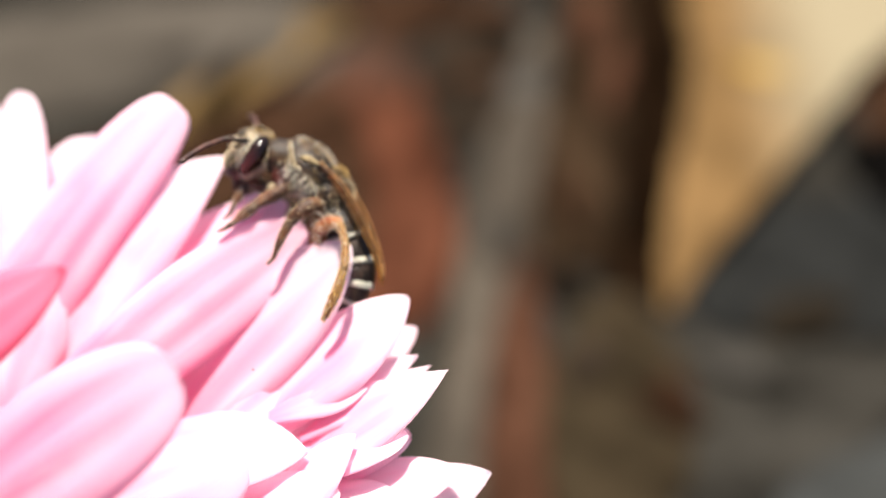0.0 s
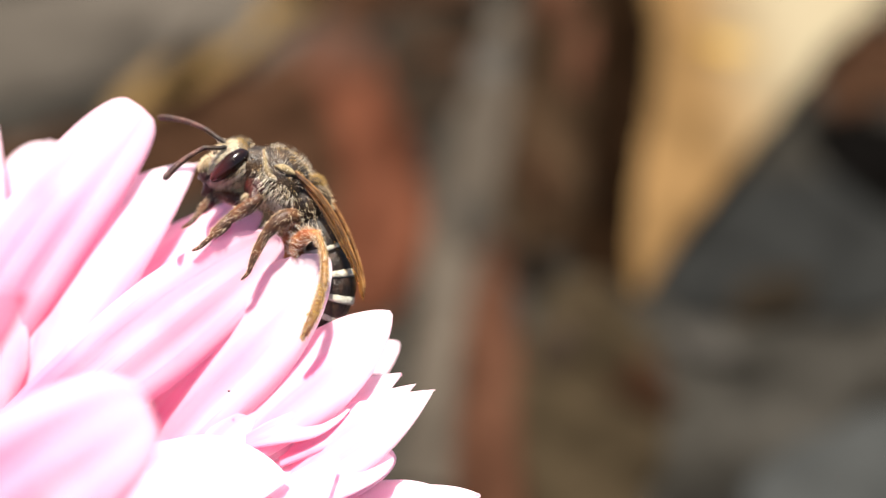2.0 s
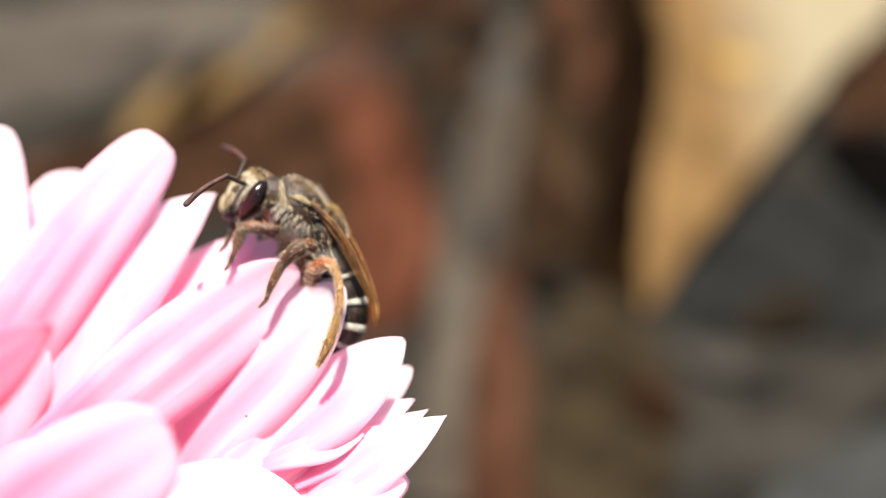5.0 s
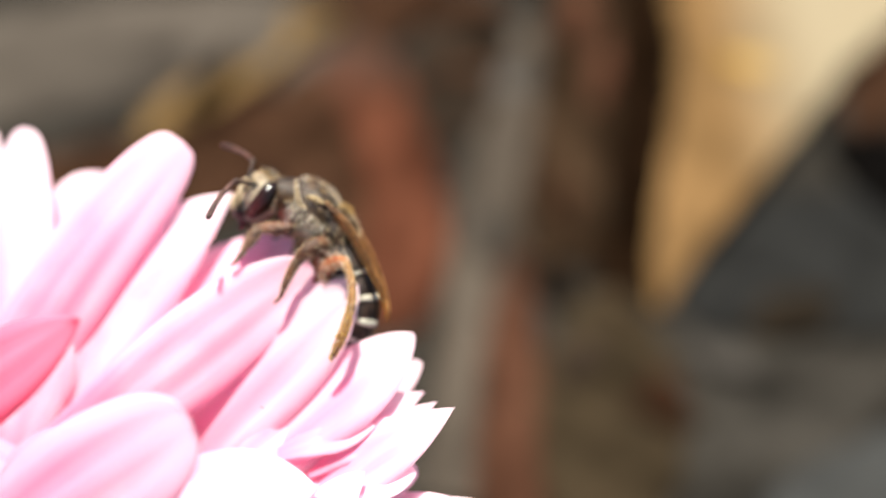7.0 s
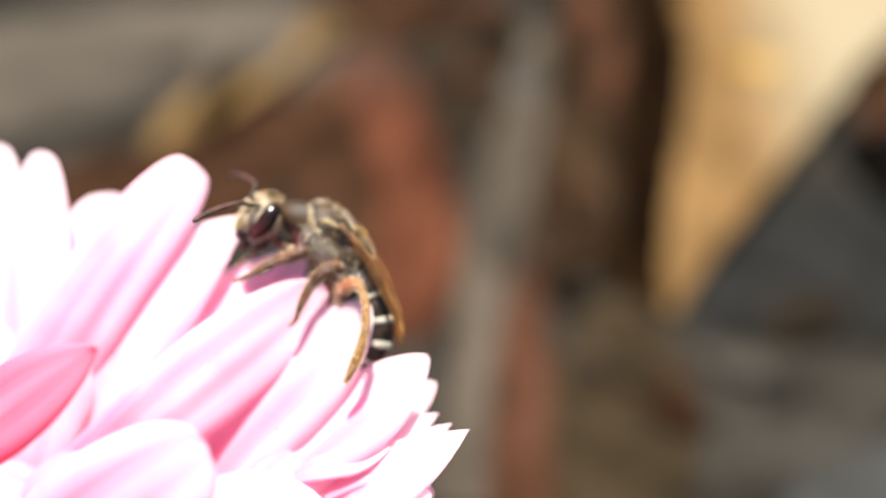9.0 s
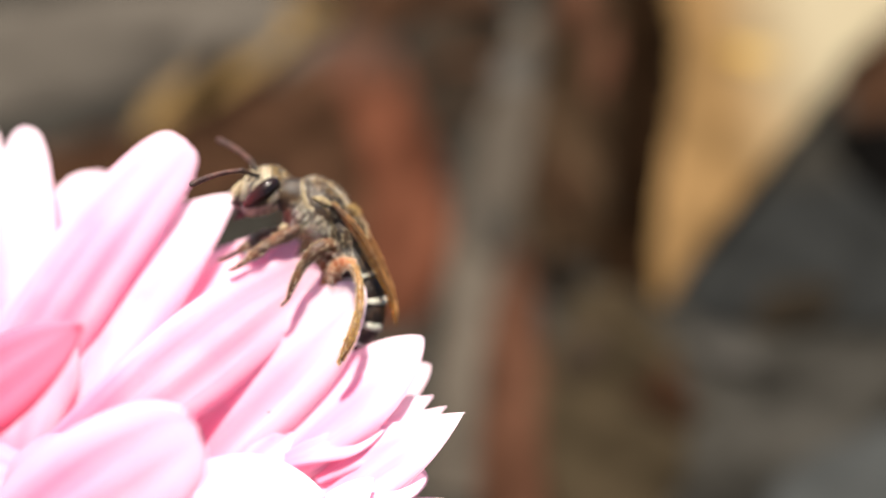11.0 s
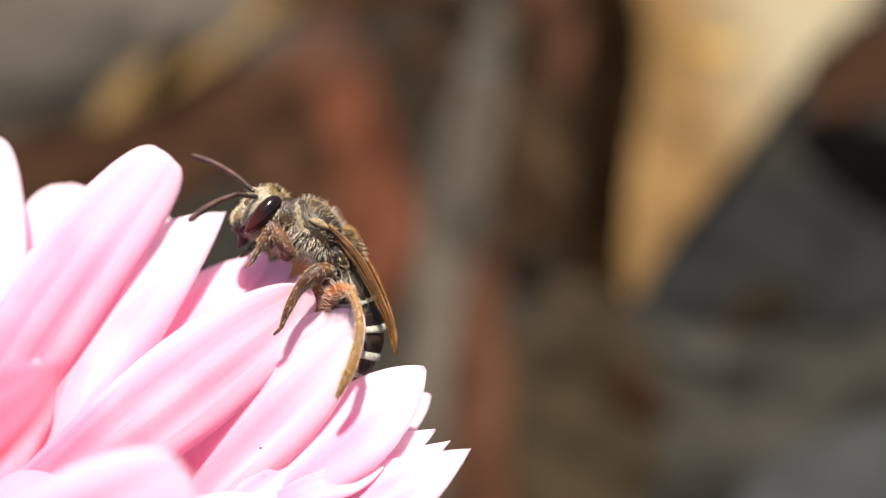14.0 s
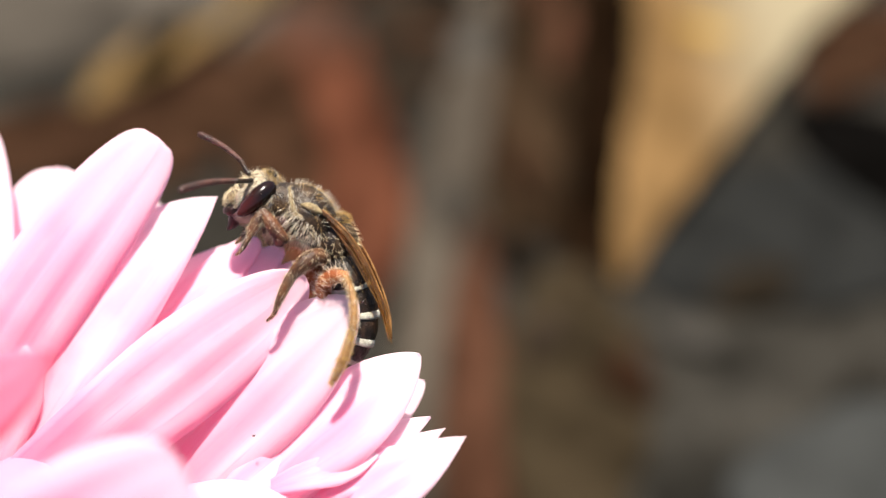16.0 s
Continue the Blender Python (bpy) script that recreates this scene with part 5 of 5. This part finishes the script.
    walk(near_femur, [
        (0, at(-1.23, -0.86, 0.90, 0.0, -0.0, -151.1)),
        (0.5, at(-1.23, -0.86, 0.90, 0.0, -0.0, -150.3)),
        (1, at(-1.23, -0.86, 0.90, 0.0, -0.0, -166.5)),
        (1.5, at(-1.23, -0.86, 0.90, 0.0, -0.0, -153.0)),
        (2, at(-1.23, -0.86, 0.90, 0.0, -0.0, -146.3)),
        (2.5, at(-1.23, -0.86, 0.90, 0.0, -0.0, -154.4)),
        (3, at(-1.23, -0.86, 0.90, 0.0, -0.0, -160.1)),
        (3.5, at(-1.23, -0.86, 0.90, 0.0, -0.0, -150.5)),
        (4, at(-1.23, -0.86, 0.90, 0.0, -0.0, 125.7)),
        (4.5, at(-1.23, -0.86, 0.90, 0.0, -0.0, 168.7)),
        (7, at(-1.23, -0.86, 0.90, 0.0, -0.0, 179.3)),
        (7.5, at(-1.23, -0.86, 0.90, 0.0, -0.0, -159.6)),
        (8, at(-1.23, -0.86, 0.90, 0.0, -0.0, -152.1)),
        (8.5, at(-1.23, -0.86, 0.90, 0.0, -0.0, -156.2)),
        (9, at(-1.23, -0.86, 0.90, 0.0, -0.0, -162.5)),
        (11.5, at(-1.23, -0.86, 0.90, 0.0, -0.0, -152.4)),
        (12, at(-1.23, -0.86, 0.90, 0.0, -0.0, -153.6)),
        (12.5, at(-1.23, -0.86, 0.90, 0.0, -0.0, 167.4)),
        (13, at(-1.23, -0.86, 0.90, 0.0, -0.0, 129.9)),
        (13.5, at(-1.23, -0.86, 0.90, 0.0, -0.0, 127.9)),
        (14, at(-1.23, -0.86, 0.90, 0.0, -0.0, 122.4)),
        (14.5, at(-1.23, -0.86, 0.90, 0.0, -0.0, 113.8)),
        (15, at(-1.23, -0.86, 0.90, 0.0, -0.0, 125.3)),
        (15.5, at(-1.23, -0.86, 0.90, 0.0, -0.0, 121.7)),
        (16, at(-1.23, -0.86, 0.90, 0.0, -0.0, 127.7)),
    ])
    walk(near_tibia, [
        (0, at(-2.50, -1.56, 0.90, 0.0, -8.0, -138.7)),
        (0.5, at(-2.49, -1.57, 0.90, 0.0, -8.0, -137.9)),
        (1, at(-2.64, -1.19, 0.90, 0.0, -8.0, -123.1)),
        (1.5, at(-2.52, -1.51, 0.90, 0.0, -8.0, -140.6)),
        (2, at(-2.44, -1.66, 0.90, 0.0, -8.0, -134.0)),
        (2.5, at(-2.54, -1.48, 0.90, 0.0, -8.0, -142.1)),
        (3, at(-2.60, -1.35, 0.90, 0.0, -8.0, -133.1)),
        (3.5, at(-2.49, -1.57, 0.90, 0.0, -8.0, -138.1)),
        (4, at(-2.08, 0.32, 0.90, 0.0, -8.0, -106.8)),
        (4.5, at(-2.65, -0.57, 0.90, 0.0, -8.0, -104.2)),
        (7, at(-2.68, -0.84, 0.90, 0.0, -8.0, -120.9)),
        (7.5, at(-2.59, -1.36, 0.90, 0.0, -8.0, -117.8)),
        (8, at(-2.51, -1.53, 0.90, 0.0, -8.0, -139.8)),
        (8.5, at(-2.56, -1.44, 0.90, 0.0, -8.0, -143.8)),
        (9, at(-2.62, -1.29, 0.90, 0.0, -8.0, -150.1)),
        (11.5, at(-2.52, -1.53, 0.90, 0.0, -8.0, -140.0)),
        (12, at(-2.53, -1.50, 0.90, 0.0, -8.0, -138.2)),
        (12.5, at(-2.65, -0.54, 0.90, 0.0, -8.0, -122.7)),
        (13, at(-2.16, 0.26, 0.90, 0.0, -8.0, -109.4)),
        (13.5, at(-2.12, 0.29, 0.90, 0.0, -8.0, -119.3)),
        (14, at(-2.01, 0.37, 0.90, 0.0, -8.0, -115.8)),
        (14.5, at(-1.82, 0.47, 0.90, 0.0, -8.0, -106.0)),
        (15, at(-2.07, 0.33, 0.90, 0.0, -8.0, -115.1)),
        (15.5, at(-2.00, 0.38, 0.90, 0.0, -8.0, -121.3)),
        (16, at(-2.12, 0.29, 0.90, 0.0, -8.0, -114.8)),
    ])
    walk(far_femur, [
        (0, at(-1.92, -0.86, -0.30, 0.0, -0.0, 158.6)),
        (0.5, at(-1.92, -0.86, -0.30, 0.0, -0.0, 150.0)),
        (1, at(-1.92, -0.86, -0.30, 0.0, -0.0, 118.7)),
        (1.5, at(-1.92, -0.86, -0.30, 0.0, -0.0, 139.2)),
        (2, at(-1.92, -0.86, -0.30, 0.0, -0.0, 165.8)),
        (2.5, at(-1.92, -0.86, -0.30, 0.0, -0.0, 160.2)),
        (3, at(-1.92, -0.86, -0.30, 0.0, -0.0, 150.1)),
        (3.5, at(-1.92, -0.86, -0.30, 0.0, -0.0, 166.6)),
        (4, at(-1.92, -0.86, -0.30, 0.0, -0.0, 103.5)),
        (4.5, at(-1.92, -0.86, -0.30, 0.0, -0.0, 139.8)),
        (7, at(-1.92, -0.86, -0.30, 0.0, -0.0, 137.3)),
        (7.5, at(-1.92, -0.86, -0.30, 0.0, -0.0, 143.7)),
        (8, at(-1.92, -0.86, -0.30, 0.0, -0.0, 152.7)),
        (8.5, at(-1.92, -0.86, -0.30, 0.0, -0.0, -176.0)),
        (9, at(-1.92, -0.86, -0.30, 0.0, -0.0, 144.8)),
        (11.5, at(-1.92, -0.86, -0.30, 0.0, -0.0, -160.7)),
        (12, at(-1.92, -0.86, -0.30, 0.0, -0.0, 165.2)),
        (12.5, at(-1.92, -0.86, -0.30, 0.0, -0.0, 149.2)),
        (13, at(-1.92, -0.86, -0.30, 0.0, -0.0, 107.0)),
        (13.5, at(-1.92, -0.86, -0.30, 0.0, -0.0, 89.0)),
        (14, at(-1.92, -0.86, -0.30, 0.0, -0.0, 100.3)),
        (14.5, at(-1.92, -0.86, -0.30, 0.0, -0.0, 102.5)),
        (15, at(-1.92, -0.86, -0.30, 0.0, -0.0, 105.2)),
        (15.5, at(-1.92, -0.86, -0.30, 0.0, -0.0, 89.5)),
        (16, at(-1.92, -0.86, -0.30, 0.0, -0.0, 97.2)),
    ])
    walk(far_tibia, [
        (0, at(-3.27, -0.33, -0.30, 0.0, -8.0, -113.4)),
        (0.5, at(-3.17, -0.13, -0.30, 0.0, -8.0, -111.9)),
        (1, at(-2.61, 0.41, -0.30, 0.0, -8.0, -119.7)),
        (1.5, at(-3.01, 0.09, -0.30, 0.0, -8.0, -136.2)),
        (2, at(-3.32, -0.50, -0.30, 0.0, -8.0, -129.8)),
        (2.5, at(-3.28, -0.37, -0.30, 0.0, -8.0, -124.3)),
        (3, at(-3.17, -0.14, -0.30, 0.0, -8.0, -111.4)),
        (3.5, at(-3.33, -0.52, -0.30, 0.0, -8.0, -129.3)),
        (4, at(-2.25, 0.55, -0.30, 0.0, -8.0, -140.1)),
        (4.5, at(-3.02, 0.08, -0.30, 0.0, -8.0, -114.7)),
        (7, at(-2.98, 0.12, -0.30, 0.0, -8.0, -108.0)),
        (7.5, at(-3.08, -0.00, -0.30, 0.0, -8.0, -104.6)),
        (8, at(-3.20, -0.20, -0.30, 0.0, -8.0, -122.4)),
        (8.5, at(-3.36, -0.96, -0.30, 0.0, -8.0, -136.9)),
        (9, at(-3.10, -0.02, -0.30, 0.0, -8.0, -134.4)),
        (11.5, at(-3.28, -1.34, -0.30, 0.0, -8.0, -148.3)),
        (12, at(-3.32, -0.49, -0.30, 0.0, -8.0, -114.8)),
        (12.5, at(-3.16, -0.12, -0.30, 0.0, -8.0, -85.7)),
        (13, at(-2.34, 0.53, -0.30, 0.0, -8.0, -117.5)),
        (13.5, at(-1.89, 0.59, -0.30, 0.0, -8.0, -132.9)),
        (14, at(-2.17, 0.57, -0.30, 0.0, -8.0, -126.0)),
        (14.5, at(-2.23, 0.56, -0.30, 0.0, -8.0, -116.3)),
        (15, at(-2.30, 0.54, -0.30, 0.0, -8.0, -124.3)),
        (15.5, at(-1.90, 0.59, -0.30, 0.0, -8.0, -125.5)),
        (16, at(-2.10, 0.58, -0.30, 0.0, -8.0, -124.3)),
    ])
    walk(abdomen, [
        (0, at(1.03, -1.62, 0.00, 0.0, -0.0, 4.0)),
        (0.5, at(1.03, -1.62, 0.00, 0.0, -0.0, 4.0)),
        (1, at(1.03, -1.62, 0.00, 0.0, -0.0, 4.0)),
        (1.5, at(1.03, -1.62, 0.00, 0.0, -0.0, 4.0)),
        (2, at(1.03, -1.62, 0.00, 0.0, -0.0, 4.0)),
        (2.5, at(1.03, -1.62, 0.00, 0.0, -0.0, 2.3)),
        (3, at(1.03, -1.62, 0.00, 0.0, -0.0, 0.7)),
        (3.5, at(1.03, -1.62, 0.00, 0.0, -0.0, 2.5)),
        (4, at(1.03, -1.62, 0.00, 0.0, -0.0, 2.5)),
        (4.5, at(1.03, -1.62, 0.00, 0.0, -0.0, 2.5)),
        (7, at(1.03, -1.62, 0.00, 0.0, -0.0, 2.5)),
        (7.5, at(1.03, -1.62, 0.00, 0.0, -0.0, 2.5)),
        (8, at(1.03, -1.62, 0.00, 0.0, -0.0, 2.5)),
        (8.5, at(1.03, -1.62, 0.00, 0.0, -0.0, 2.5)),
        (9, at(1.03, -1.62, 0.00, 0.0, -0.0, 2.5)),
        (11.5, at(1.03, -1.62, 0.00, 0.0, -0.0, 0.0)),
        (12, at(1.03, -1.62, 0.00, 0.0, -0.0, 0.0)),
        (12.5, at(1.03, -1.62, 0.00, 0.0, -0.0, 0.0)),
        (13, at(1.03, -1.62, 0.00, 0.0, -0.0, 0.0)),
        (13.5, at(1.03, -1.62, 0.00, 0.0, -0.0, 0.0)),
        (14, at(1.03, -1.62, 0.00, 0.0, -0.0, 0.0)),
        (14.5, at(1.03, -1.62, 0.00, 0.0, -0.0, 0.0)),
        (15, at(1.03, -1.62, 0.00, 0.0, -0.0, 0.0)),
        (15.5, at(1.03, -1.62, 0.00, 0.0, -0.0, 0.0)),
        (16, at(1.03, -1.62, 0.00, 0.0, -0.0, 0.0)),
    ])
    def flown(x, y, z):
        return BLOOM @ Matrix.Translation((FLY_AT + Vector((x, y, z))) * MM)

    walk(fly, [(0, flown(-60, 20, -6)), (2.2, flown(-34, 12, -3)), (2.4, flown(-16, 8, -1)), (2.5, flown(0, 0, 0)), (2.6, flown(-14, 9, 1)), (2.8, flown(-34, 22, 3)), (16, flown(-70, 40, 6))])


motions()
